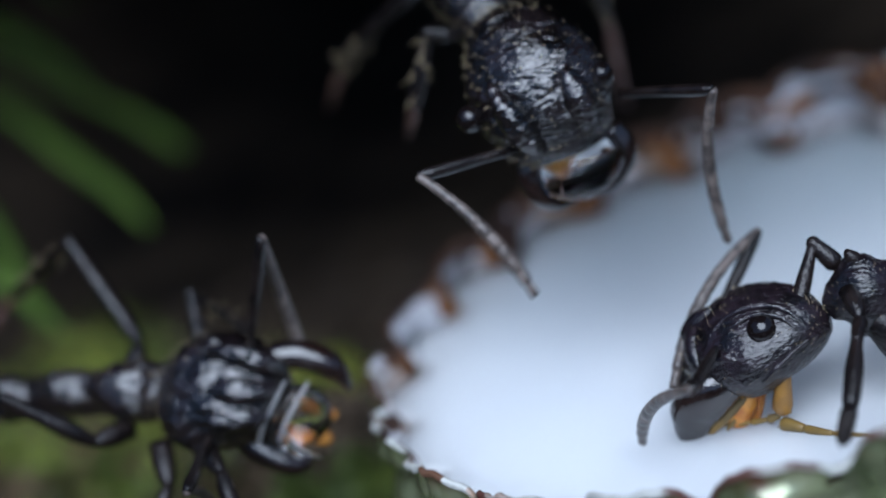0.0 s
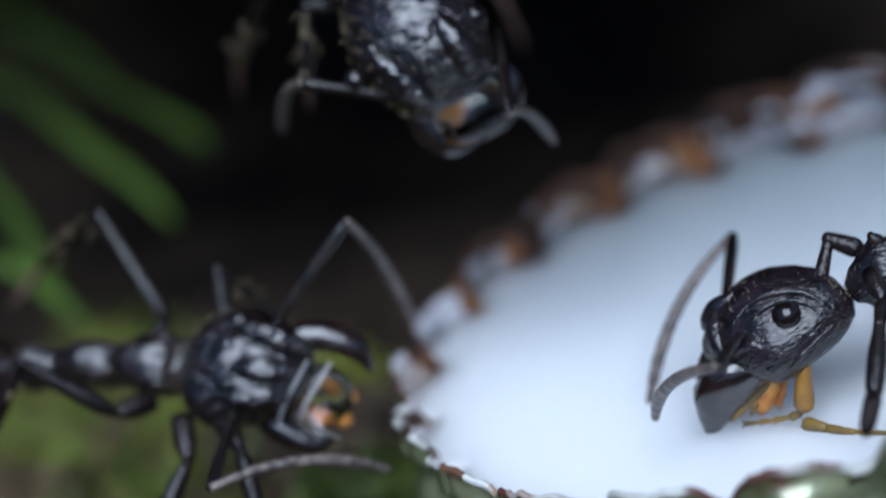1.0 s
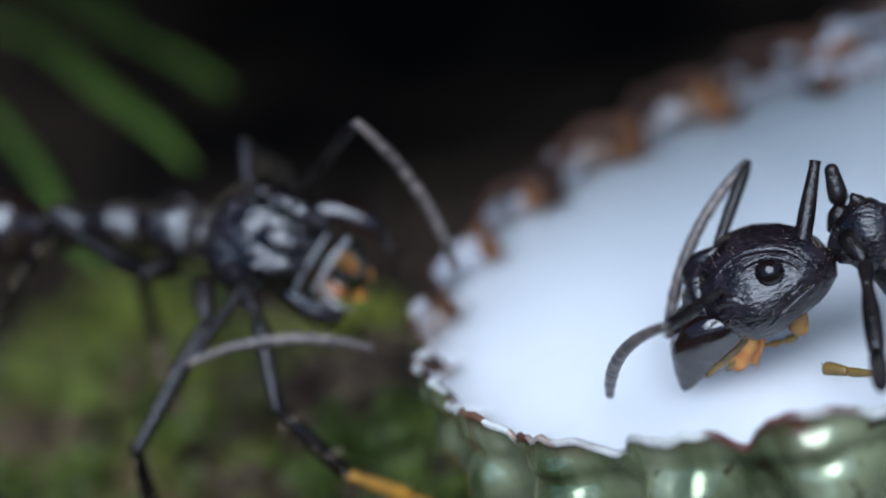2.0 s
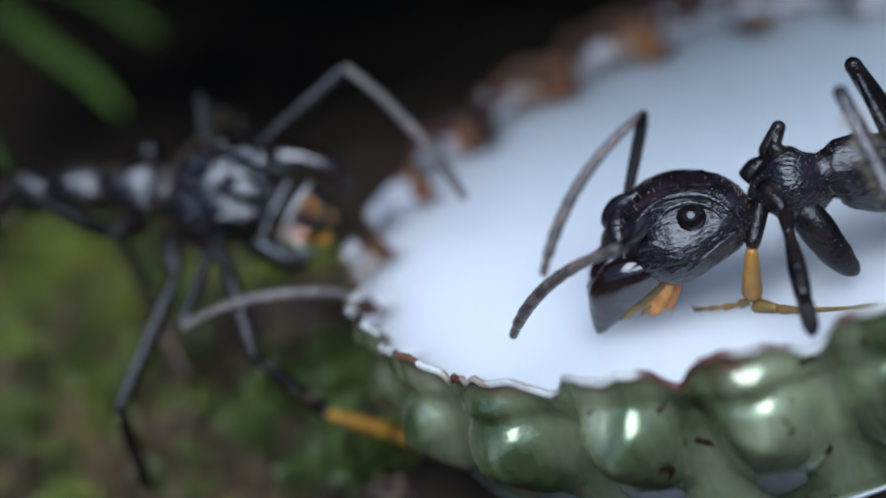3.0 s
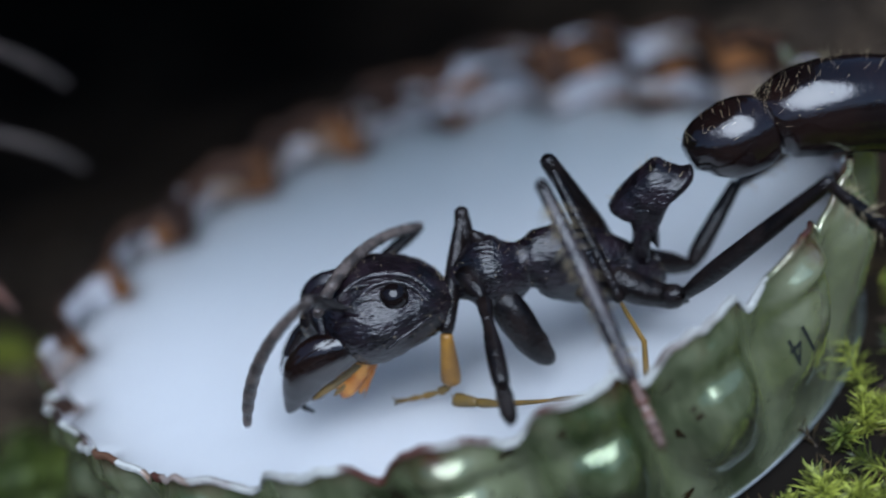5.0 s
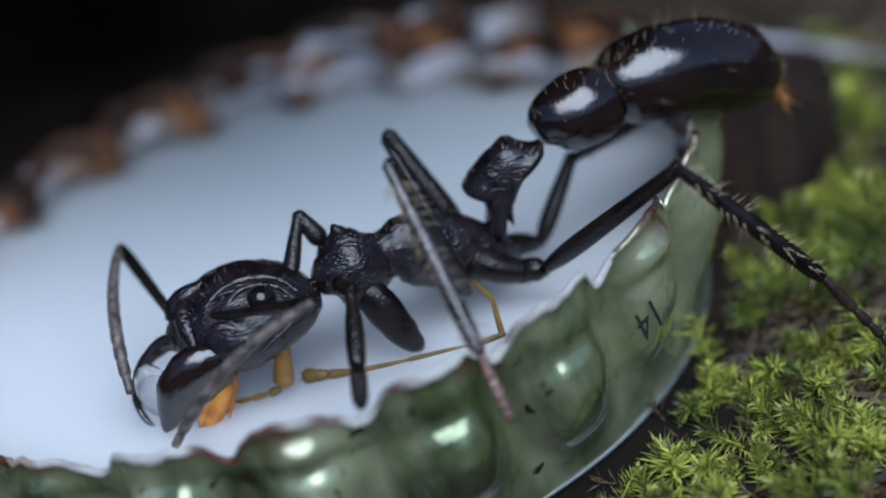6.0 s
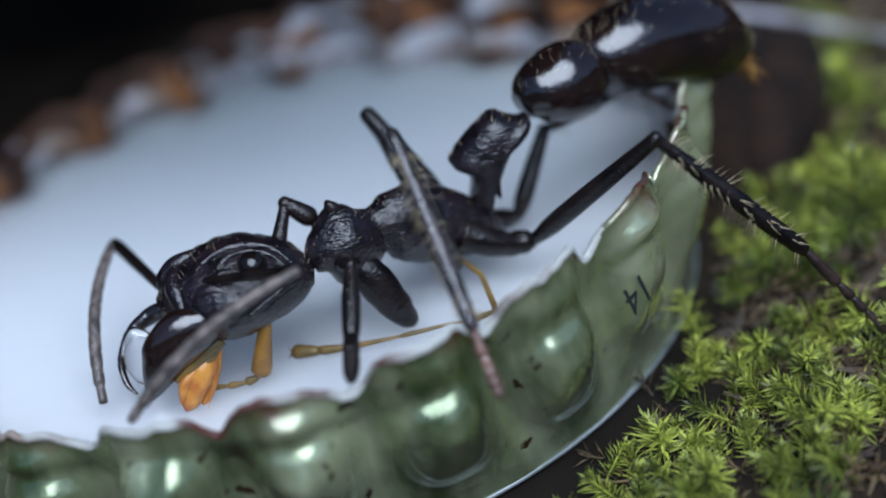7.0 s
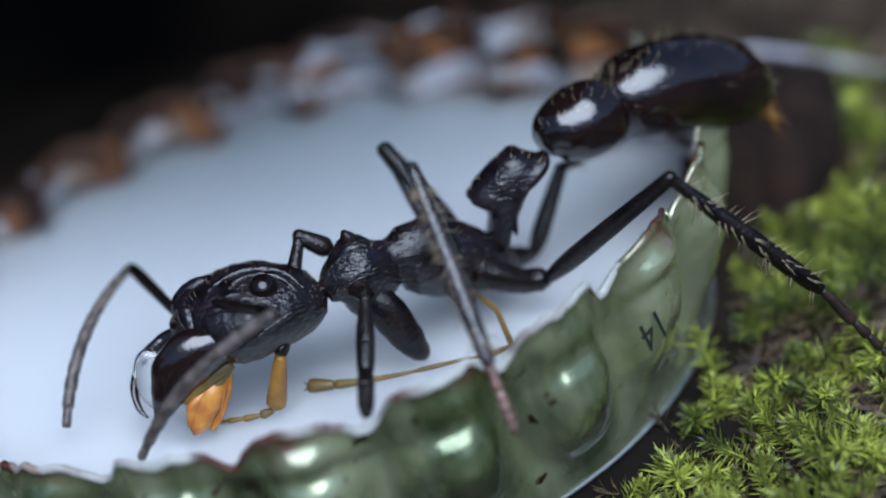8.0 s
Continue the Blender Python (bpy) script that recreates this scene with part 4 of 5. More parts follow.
def moss_patch(name, label, mat, seed, spots, leaves=46, flop=1.0):
    """spots: (x, y, radius, shoots, height, leaf)."""
    rnd = random.Random(seed)
    verts, faces = [], []
    for cx, cy, rad, count, hgt, leaf in spots:
        for _ in range(count):
            a, q = rnd.uniform(0, 6.283), rad * math.sqrt(rnd.random())
            x, y = cx + q * math.cos(a), cy + q * math.sin(a)
            if math.hypot(x, y) < 15.0 and x > -13 or math.hypot(x, y) < 14.6:
                continue
            h = hgt * rnd.uniform(0.4, 0.95)
            near = math.hypot(x, y)
            if math.hypot(x - 18.5, y - 6) < 3.6:
                continue
            if near < 19.5:
                h = min(h, 2.2)
            lean = (rnd.uniform(-1.2, 1.0) * flop, rnd.uniform(-1.4, 0.5) * flop, 0)
            shoot(verts, faces, rnd, (x, y, ground_z(x, y) - 0.3), lean, h, leaf * rnd.uniform(0.7, 1.25), leaves)
    me = bpy.data.meshes.new(name)
    me.from_pydata([tuple(v * MM) for v in verts], [], faces)
    for p in me.polygons:
        p.use_smooth = True
    me.materials.append(mat)
    ob = new(name, me)
    tagged(ob, label, "moss", kind="stuff")


moss_patch("moss", "bright yellow-green moss shoots beside the cap", MOSS, 21, [
    (19, -7, 7, 30, 4.1, 1.05), (28, 4, 6, 26, 3.4, 1.2), (13, -19, 6, 22, 3.4, 0.95), (21, -16, 6, 24, 3.8, 1.0), (36, 13, 7, 34, 4.8, 1.20), (34, -4, 9, 44, 4.8, 1.04), (25, 10, 4, 8, 1.6, 1.04),
    (17, -13, 4, 18, 3.1, 0.72), (18, -6, 3, 14, 3.1, 0.72), (20, -4, 5, 14, 4.6, 0.88), (12, -14, 4.5, 26, 2.2, 0.72), (9, -17, 4, 18, 2.2, 0.72), (8, -16, 3, 18, 1.8, 0.7), (13.5, -10.5, 3, 18, 2.0, 0.7)], 64)
moss_patch("moss", "withered brown moss among the green", MOSS_DEAD, 23, [
    (19, -7, 8, 60, 1.8, 1.1), (24, 4, 8, 60, 2.4, 1.3), (14, -19, 7, 40, 1.5, 1.0), (22, -16, 7, 50, 1.6, 1.1), (34, -4, 9, 40, 2.4, 1.3), (12, -14, 4.5, 60, 1.5, 0.8), (17, -10, 4, 50, 1.6, 0.8), (20, 2, 4, 50, 1.8, 0.9),
    (-26, 7, 6, 90, 2.6, 1.5), (-23, -3, 4, 70, 2.4, 1.3), (-32, 16, 6, 70, 2.8, 1.6), (-30, 2, 5, 60, 2.4, 1.4)], 13, 2.2)
moss_patch("moss", "olive moss on the soil beyond the low end of the cap", MOSS, 27, [
    (-36, 36, 5, 26, 3.6, 1.6), (-30, 21, 5, 34, 3.0, 1.4), (-28, 10, 4, 24, 2.6, 1.2), (-25, -2, 3.5, 26, 2.2, 1.1), (-31, 5, 4, 16, 2.2, 1.2), (-22, 18, 4, 16, 2.4, 1.3), (-35, 24, 5, 26, 3.2, 1.4)], 30, 1.5)
moss_patch("moss", "deep green moss tufts at the low end of the cap", MOSS_DEEP, 22, [
    (-19, 6, 3.0, 30, 3.4, 1.3), (-17, 0.5, 2.6, 24, 2.8, 1.2), (-22, -7, 4.0, 18, 2.2, 1.1), (-27, 2, 4, 16, 2.4, 1.2), (-30, 14, 6, 16, 3.0, 1.5), (-38, 30, 9, 12, 4.0, 2.0), (-12, -19, 5, 24, 2.2, 1.1), (0, -21, 6, 24, 2.0, 1.1)])


def build_litter():
    """Scattered crumbs of dead leaf on the soil."""
    rnd = random.Random(5)
    verts, faces = [], []
    for _ in range(6400):
        if rnd.random() < 0.5:
            x, y = rnd.uniform(-50, -13), rnd.uniform(-16, 42)
        else:
            x, y = rnd.uniform(12, 42), rnd.uniform(-26, 24)
        if math.hypot(x, y) < 15.5:
            continue
        z = ground_z(x, y)
        a, L, w = rnd.uniform(0, 6.28), rnd.uniform(0.3, 1.0) ** 1.5 * 2.2, rnd.uniform(0.12, 0.7)
        d, e = V((math.cos(a), math.sin(a), rnd.uniform(-0.1, 0.5))), V((-math.sin(a), math.cos(a), rnd.uniform(-0.3, 0.3)))
        c = V((x, y, z + 0.15))
        n = len(verts)
        verts += [c - d * L / 2, c + e * w / 2, c + d * L / 2, c - e * w / 2, c + V((0, 0, 0.12)), c - V((0, 0, 0.06))]
        faces += [(n, n + 1, n + 4), (n + 1, n + 2, n + 4), (n + 2, n + 3, n + 4), (n + 3, n, n + 4), (n + 1, n, n + 5), (n + 2, n + 1, n + 5), (n + 3, n + 2, n + 5), (n, n + 3, n + 5)]
    me = bpy.data.meshes.new("leaf_litter")
    me.from_pydata([tuple(v * MM) for v in verts], [], faces)
    me.materials.append(LITTER)
    tagged(new("leaf_litter", me), "brown crumbs of dead leaves on the soil", "leaf litter", kind="stuff")


build_litter()


def build_blade(pts, width, club=0.0):
    """A broad soft leaf blade arching over the soil: two halves either side of a midrib."""
    f = new("leaf_blade")
    b = V(pts[0])
    f.matrix_world = Matrix.Translation(b * MM)
    tagged(f, "broad soft green leaf blade arching over dark soil", "leaf", group="background blades")
    line = [V(p[:3]) for p in spline(pts, 6)]
    n = len(line)
    part("midrib", rod([tuple(p) for p in line], [0.16] * n, 6, 1), BLADE, f, shift=b)
    for sg in (-1, 1):
        bm = bmesh.new()
        rows = []
        for k, p in enumerate(line):
            t = (line[min(k + 1, n - 1)] - line[max(k - 1, 0)]).normalized()
            side = t.cross(V((0.3, -0.8, 0.5))).normalized()
            w = width * math.sin(math.pi * (0.12 + 0.86 * k / (n - 1))) ** 0.7 * (0.12 + 0.88 * k / (n - 1)) ** club
            nrm = t.cross(side).normalized()
            rows.append([bm.verts.new(p + side * sg * w * u + nrm * (0.35 * w * u * u + z)) for u, z in ((0.0, 0.06), (0.5, 0.05), (1.0, 0.0), (0.5, -0.05), (0.0, -0.06))])
        for a, c in zip(rows, rows[1:]):
            for k in range(5):
                bm.faces.new((a[k], a[(k + 1) % 5], c[(k + 1) % 5], c[k]))
        bm.faces.new(rows[0])
        bm.faces.new(rows[-1])
        part("blade_half", bm, BLADE, f, shift=b)


def gz(x, y, up=0.0):
    return (x, y, ground_z(x, y) + up)


build_blade([(-73.68, 125.30, -7.00), (-40.08, 49.02, 8.73), (-34.27, 42.40, 6.93), (-31.62, 38.98, 5.82), (-29.45, 36.30, 4.01)], 0.70, 0.3)
build_blade([(-71.15, 113.41, -7.00), (-39.23, 47.62, 5.10), (-32.76, 41.23, 3.69), (-28.98, 37.87, 2.44), (-26.66, 36.31, 0.67), (-25.78, 35.08, 0.08)], 1.25, 3.0)
build_blade([(-64.87, 96.62, -7.00), (-38.00, 41.26, 5.18), (-33.61, 35.96, 4.33), (-30.95, 32.32, 2.70), (-28.58, 29.70, 0.99), (-27.28, 28.04, -0.74)], 0.75, 0.6)
build_blade([(-57.20, 65.83, -7.00), (-39.55, 36.07, 3.56), (-35.22, 29.43, 2.12), (-33.28, 24.65, 0.57), (-32.33, 21.77, -1.39)], 0.85, 1.0)
build_blade([(-79.98, 149.88, -7.00), (-38.17, 54.52, 10.96), (-33.10, 47.62, 8.69), (-30.85, 43.96, 7.14)], 0.45, 0.3)
build_blade([(-50.89, 49.22, -7.00), (-36.35, 24.70, 1.53), (-32.45, 20.59, 1.05), (-30.01, 17.03, -0.32)], 0.70, 1.0)


def build_twig(name, label, mat, pts, radii):
    bm = rod(pts, radii, 8, 4, rough=0.06)
    o = V(pts[0])
    tw = part(name, bm, mat, shift=o)
    tw.matrix_world = Matrix.Translation(o * MM)
    tagged(tw, label, name.replace("_", " "))


build_twig("twig", "pale weathered grass stem lying on the moss", STEM, [(19.73, 8.76, -0.20), (21.36, 8.81, -0.86), (23.30, 9.10, -1.86), (26.49, 9.46, -3.54), (29.24, 9.73, -5.06)], [0.15, 0.19, 0.19, 0.18, 0.14])
build_twig("bark_piece", "dark brown rotting bark piece behind the cap", BARK, [(15.19, -0.21, -3.40), (16.68, 1.61, -3.00), (18.31, 4.51, -2.80), (20.68, 9.26, -3.20)], [1.6, 2.8, 3.0, 2.4])
build_twig("bark_piece", "dark rotting bark strip leaning in the moss", BARK, [(17.14, -0.78, -3.40), (18.14, 0.32, -2.40), (19.98, 3.63, -2.20), (22.58, 9.25, -3.00)], [0.9, 1.5, 1.9, 1.2])
for k, (x, y, a, l) in enumerate(((-27, -4, 0.6, 9), (-30, 5, 2.4, 8), (-24, -10, 1.5, 7), (-34, 10, 0.2, 10), (-21, 10, 2.0, 6))):
    build_twig("twig", "thin brown rotten twig on the soil", BARK, [gz(x + l * c * math.cos(a), y + l * c * math.sin(a), 0.2) for c in (0, 0.35, 0.7, 1)], [0.35, 0.4, 0.33, 0.15])


def build_bank():
    """Added bank; its unseen overhang keeps the sky off the ground behind the cap."""
    bm = bmesh.new()
    xs = [-300 + 6 * i for i in range(94)]
    prof = [(120, -16), (132, 10), (126, 26), (86, 33), (40, 29), (17, 25), (9, 29), (19, 47), (80, 66), (160, 76), (300, 80)]
    rows = []
    for x in xs:
        k = min(1.0, max(0.0, (x - 12) / 30)) + min(1.0, max(0.0, (-31 - x) / 30))
        row = []
        for i, (y, z) in enumerate(prof):
            n = V((x * 0.03, y * 0.03, z * 0.05))
            near = math.exp(-((x - 5) / 16) ** 2) * (24 if 4 <= i <= 7 else 0)
            yy = y - near + 80 * k * k * (1 if 3 <= i <= 8 else 0.2) + (9 if i < 4 or i > 7 else 3) * noise.noise(n)
            row.append(bm.verts.new((x, yy, z + (6 * noise.noise(n * 2.1) if i else 0) + 5 * k)))
        rows.append(row)
    for a, b in zip(rows, rows[1:]):
        for i in range(len(prof) - 1):
            bm.faces.new((a[i], a[i + 1], b[i + 1], b[i]))
    tagged(part("shade_bank", bm, BANK), "dark overhanging bank added for shade", "bank", kind="structure")


build_bank()


def build_surround():
    """Unseen dark ring added to block low sky light, open to the sky above."""
    bm = bmesh.new()
    n = 72
    rings = []
    for r, z in ((400, -30), (420, 60), (400, 150), (440, 230)):
        rings.append([bm.verts.new(((r + 40 * noise.noise((i * 0.7, z * 0.01, 0))) * math.cos(i * 2 * math.pi / n),
                                    (r + 40 * noise.noise((i * 0.7, z * 0.01, 0))) * math.sin(i * 2 * math.pi / n),
                                    (z if math.sin(i * 2 * math.pi / n) > -0.2 and math.cos(i * 2 * math.pi / n) < 0.45 else z * 0.35) + 40 * noise.noise((i * 0.5, z * 0.01, 3)) * (z > 0))) for i in range(n)])
    for a, b in zip(rings, rings[1:]):
        for i in range(n):
            bm.faces.new((a[i], a[(i + 1) % n], b[(i + 1) % n], b[i]))
    tagged(part("backdrop_ring", bm, RING_DARK), "unseen dark ring all round, added to block low sky light", "undergrowth", kind="structure")


build_surround()

# ---------------------------------------------------------------- motion
SUBJECT_ROWS = [
    (0, 4.165, -7.058, 2.525, 0.485, -1.347, -13.394),
    (0.5, 4.103, -6.963, 2.766, 0.495, -1.352, -13.414),
    (1, 4.284, -6.818, 3.022, 0.500, -1.342, -13.397),
    (1.2, 4.069, -6.747, 3.125, 0.533, -1.318, -13.372),
    (2.3, 2.806, -7.134, 2.664, 0.495, -1.329, -13.364),
    (2.5, 2.748, -7.173, 2.568, 0.479, -1.316, -13.325),
    (3, 2.584, -7.133, 2.685, 0.480, -1.313, -13.320),
    (3.5, 2.674, -7.105, 2.686, 0.417, -1.325, -13.302),
    (4, 2.712, -7.084, 2.703, 0.378, -1.332, -13.293),
    (4.5, 2.737, -7.076, 2.715, -0.040, 0.163, -14.083),
    (5, 2.645, -7.034, 2.788, -0.095, 0.454, -14.227),
    (5.2, 2.908, -6.991, 2.881, -0.080, 0.428, -14.218),
    (6.3, 2.950, -7.244, 2.210, 0.014, -1.900, -2.089),
    (6.5, 3.349, -7.314, 2.454, 0.014, 0.118, -0.064),
    (7, 2.935, -7.300, 2.367, -0.000, -0.000, 0.000),
    (7.5, 2.901, -7.275, 2.308, 0.025, 0.246, -0.130),
    (8, 2.918, -7.225, 2.408, 0.167, 1.640, -0.846),
]
SUBJECT_HEAD = [
    (0, 4.6, 11.3, 18.0),
    (0.5, 7.9, 12.2, 20.8),
    (1, 7.1, 11.3, 21.8),
    (1.2, 7.3, 10.5, 21.7),
    (2.3, 8.4, 6.4, 21.1),
    (2.5, 8.5, 5.7, 21.0),
    (3, 9.0, 3.8, 20.7),
    (3.5, 6.0, 2.0, 17.3),
    (4, 9.9, 0.7, 18.3),
    (4.5, 9.1, 2.5, 14.5),
    (5, 12.2, -0.1, 17.0),
    (5.2, 12.2, -0.1, 17.0),
    (6.3, 8.8, 2.2, 11.5),
    (6.5, 0.3, 1.4, 6.7),
    (7, 2.5, 0.1, 6.2),
    (7.5, 0.5, 0.7, 3.6),
    (8, 0.0, 1.1, -0.0),
]
SUBJECT_A = [
    (0, -3.211, -5.932, 2.196, -0.193, -2.674, 4.494, -4.425, -6.886, 1.682),
    (0.2, -3.264, -6.000, 2.274, -0.549, -2.633, 4.783, -5.058, -6.416, 1.797),
    (0.5, -3.338, -6.103, 2.391, -1.396, -1.995, 4.478, -5.827, -4.499, 0.300),
    (0.8, -3.230, -5.981, 2.597, -1.527, -1.599, 4.299, -5.526, -4.244, 0.300),
    (1, -3.157, -5.900, 2.734, -1.815, -1.309, 4.192, -5.908, -3.931, 0.300),
    (1.2, -3.385, -5.845, 2.898, -1.851, -1.374, 4.528, -5.630, -4.085, 0.300),
    (2.3, -4.702, -6.312, 2.757, -1.940, -3.310, 5.648, -6.273, -5.934, 1.417),
    (2.5, -4.768, -6.370, 2.721, -2.153, -2.454, 4.404, -6.703, -4.965, 0.334),
    (2.7, -4.840, -6.369, 2.827, -2.998, -2.602, 5.549, -7.820, -5.003, 1.737),
    (3, -4.947, -6.368, 2.985, -3.068, -2.333, 5.264, -7.920, -4.711, 1.474),
    (3.2, -4.888, -6.256, 3.027, -2.570, -1.953, 4.080, -7.269, -4.418, 0.300),
    (3.5, -4.797, -6.091, 3.089, -3.122, -1.477, 4.043, -7.869, -3.907, 0.300),
    (4, -4.832, -6.383, 3.224, -2.861, -1.837, 3.899, -7.643, -4.251, 0.300),
    (4.5, -4.767, -6.188, 3.253, -2.276, -1.870, 3.638, -7.376, -4.121, 0.300),
    (4.8, -4.849, -6.303, 3.460, -1.459, -3.264, 5.526, -6.571, -5.444, 1.967),
    (5, -4.898, -6.381, 3.598, -0.713, -3.802, 4.513, -4.875, -8.911, 4.886),
    (5.2, -4.635, -6.339, 3.687, -0.746, -3.451, 4.923, -5.421, -7.796, 3.242),
    (6.3, -4.592, -7.903, 2.412, -7.037, -3.775, 3.822, -7.470, -9.836, 1.245),
    (6.5, -4.100, -7.537, 2.978, -6.443, -3.280, 4.154, -7.716, -8.561, 0.405),
    (6.7, -4.275, -7.607, 2.975, -4.877, -2.652, 3.268, -7.119, -8.348, 0.802),
    (7, -4.536, -7.711, 2.971, -6.015, -2.950, 3.356, -7.695, -8.721, 0.629),
    (7.3, -4.544, -7.584, 2.911, -5.584, -2.858, 4.169, -9.231, -7.645, 1.459),
    (7.5, -4.548, -7.500, 2.870, -5.342, -2.842, 4.507, -10.048, -7.150, 2.816),
    (7.7, -4.535, -7.427, 2.951, -5.512, -2.665, 4.122, -9.806, -7.481, 2.736),
    (8, -4.513, -7.318, 3.073, -5.929, -2.536, 3.436, -9.305, -7.592, 0.866),
]
SUBJECT_B = [
    (0, -2.677, -7.725, 3.191, -3.773, -12.056, 4.283, -5.794, -7.168, 0.300),
    (0.2, -2.690, -7.795, 3.242, -3.686, -12.069, 4.621, -6.657, -7.232, 0.524),
    (0.5, -2.703, -7.899, 3.318, -3.150, -12.212, 4.855, -7.266, -7.763, 1.353),
    (0.8, -2.597, -7.791, 3.499, -3.378, -12.148, 4.751, -6.660, -7.389, 0.803),
    (1, -2.527, -7.718, 3.619, -3.511, -12.008, 4.958, -5.992, -6.818, 0.970),
    (1.2, -2.736, -7.662, 3.774, -3.580, -11.974, 5.136, -6.464, -6.977, 1.172),
    (2.3, -3.960, -8.113, 3.590, -6.082, -11.989, 4.869, -8.608, -7.238, 0.391),
    (2.5, -4.008, -8.168, 3.546, -5.828, -12.264, 4.581, -8.731, -7.430, 0.433),
    (2.7, -4.063, -8.164, 3.643, -5.326, -12.322, 5.152, -9.452, -8.271, 1.207),
    (3, -4.145, -8.157, 3.788, -4.933, -12.290, 5.648, -9.198, -8.485, 1.607),
    (3.2, -4.116, -8.045, 3.859, -4.930, -12.309, 5.382, -8.297, -8.468, 0.596),
    (3.5, -4.066, -7.877, 3.964, -5.418, -12.080, 5.254, -7.816, -7.607, 0.434),
    (4, -3.960, -8.128, 4.050, -5.214, -12.234, 5.700, -8.428, -8.153, 1.008),
    (4.5, -3.947, -7.898, 4.198, -5.339, -12.006, 5.730, -8.380, -7.949, 0.904),
    (4.8, -3.950, -8.012, 4.333, -4.586, -11.505, 7.258, -9.055, -7.213, 4.000),
    (5, -3.948, -8.086, 4.421, -4.809, -11.823, 6.962, -8.060, -8.639, 1.643),
    (5.2, -3.686, -8.045, 4.511, -4.766, -12.410, 5.481, -7.829, -8.728, 0.377),
    (6.3, -3.498, -9.359, 3.494, 0.282, -11.683, 4.705, -5.286, -11.255, 0.485),
    (6.5, -3.118, -9.028, 4.119, 0.312, -12.002, 4.860, -5.798, -11.815, 1.450),
    (6.7, -3.261, -9.077, 4.114, -1.961, -13.333, 5.277, -7.919, -12.129, 1.805),
    (7, -3.473, -9.148, 4.108, -0.541, -12.495, 5.276, -6.818, -13.144, 2.246),
    (7.3, -3.518, -9.015, 4.088, -3.040, -12.943, 6.435, -8.549, -10.854, 2.655),
    (7.5, -3.547, -8.926, 4.075, -3.650, -12.321, 7.177, -10.103, -11.806, 4.515),
    (7.7, -3.537, -8.832, 4.184, -1.869, -11.894, 7.183, -7.937, -11.203, 3.764),
    (8, -3.519, -8.689, 4.346, -1.834, -12.805, 5.520, -7.062, -11.325, 1.107),
]
LEFT_ROWS = [
    (0, -19.53, -2.767, 4.213, -1.024, 7.327, -3.113),
    (0.2, -19.365, -2.822, 4.048, -0.461, 3.67, -1.537),
    (0.5, -19.334, -2.857, 3.947, 0, -0, 0),
    (0.8, -19.472, -2.788, 4.281, -0.729, 5.5, -2.32),
    (1, -19.45, -2.147, 4.57, -1.346, 9.149, -3.92),
    (1.2, -19.628, -1.543, 5.215, -2.073, 12.778, -5.581),
    (2.3, -19.203, 2.239, 5.694, -2.073, 12.778, -5.581),
    (2.5, -19.404, 2.223, 5.352, -1.695, 10.966, -4.742),
    (3, -18.565, 3.026, 4.502, -1.346, 9.149, -3.92),
    (3.5, -19.055, 4.307, 3.967, -2.073, 12.778, -5.581),
    (4, -20.229, 9.084, 6.04, -2.482, 14.585, -6.439),
    (4.5, -19.802, 12.598, 7.465, -2.923, 16.385, -7.317),
    (5, -21.833, 15.947, 8.472, -3.396, 18.178, -8.219),
    (6.5, -45.902, 30.035, 16.875, -3.396, 18.178, -8.219),
    (8, -48.835, 33.075, 18.12, -3.396, 18.178, -8.219),
]
LEFT_A = [
    (0, -18.102, -2.873, 5.673, -16.351, -3.48, 9.664, -16.801, -1.237, 3.473),
    (0.2, -18.031, -2.902, 5.596, -15.157, -4.006, 8.74, -15.358, -1.488, 2.643),
    (0.5, -18.099, -2.915, 5.577, -14.947, -3.471, 8.596, -13.016, -6.226, 2.71),
    (0.8, -18.089, -2.88, 5.786, -14.903, -2.324, 8.769, -13.864, -1.849, 2.269),
    (1, -17.977, -2.267, 5.984, -14.57, -1.519, 8.665, -13.935, 1.803, 2.998),
    (1.2, -18.07, -1.694, 6.533, -13.911, -0.691, 7.557, -13.406, 1.672, 1.415),
    (2.3, -17.646, 2.088, 7.012, -15.047, 0.25, 10.049, -13.179, -0.034, 3.725),
    (2.5, -17.888, 2.088, 6.718, -14.328, 0.778, 8.947, -12.941, 2.212, 2.656),
    (3, -17.091, 2.906, 5.916, -13.15, 4.024, 7.521, -10.085, 1.586, 1.791),
    (3.5, -17.497, 4.157, 5.284, -14.133, 4.541, 8.094, -9.302, 6.244, 3.932),
    (4, -18.632, 8.917, 7.308, -14.878, 6.661, 7.732, -11.7, 7.862, 2.074),
    (4.5, -18.168, 12.414, 8.681, -15.073, 9.306, 9.036, -10.642, 11.895, 4.885),
    (5, -20.163, 15.745, 9.636, -17.264, 12.652, 10.812, -12.426, 14.088, 6.559),
    (6.5, -44.233, 29.833, 18.039, -41.333, 26.739, 19.215, -36.495, 28.176, 14.962),
    (8, -47.165, 32.873, 19.285, -44.266, 29.779, 20.461, -39.428, 31.216, 16.208),
]
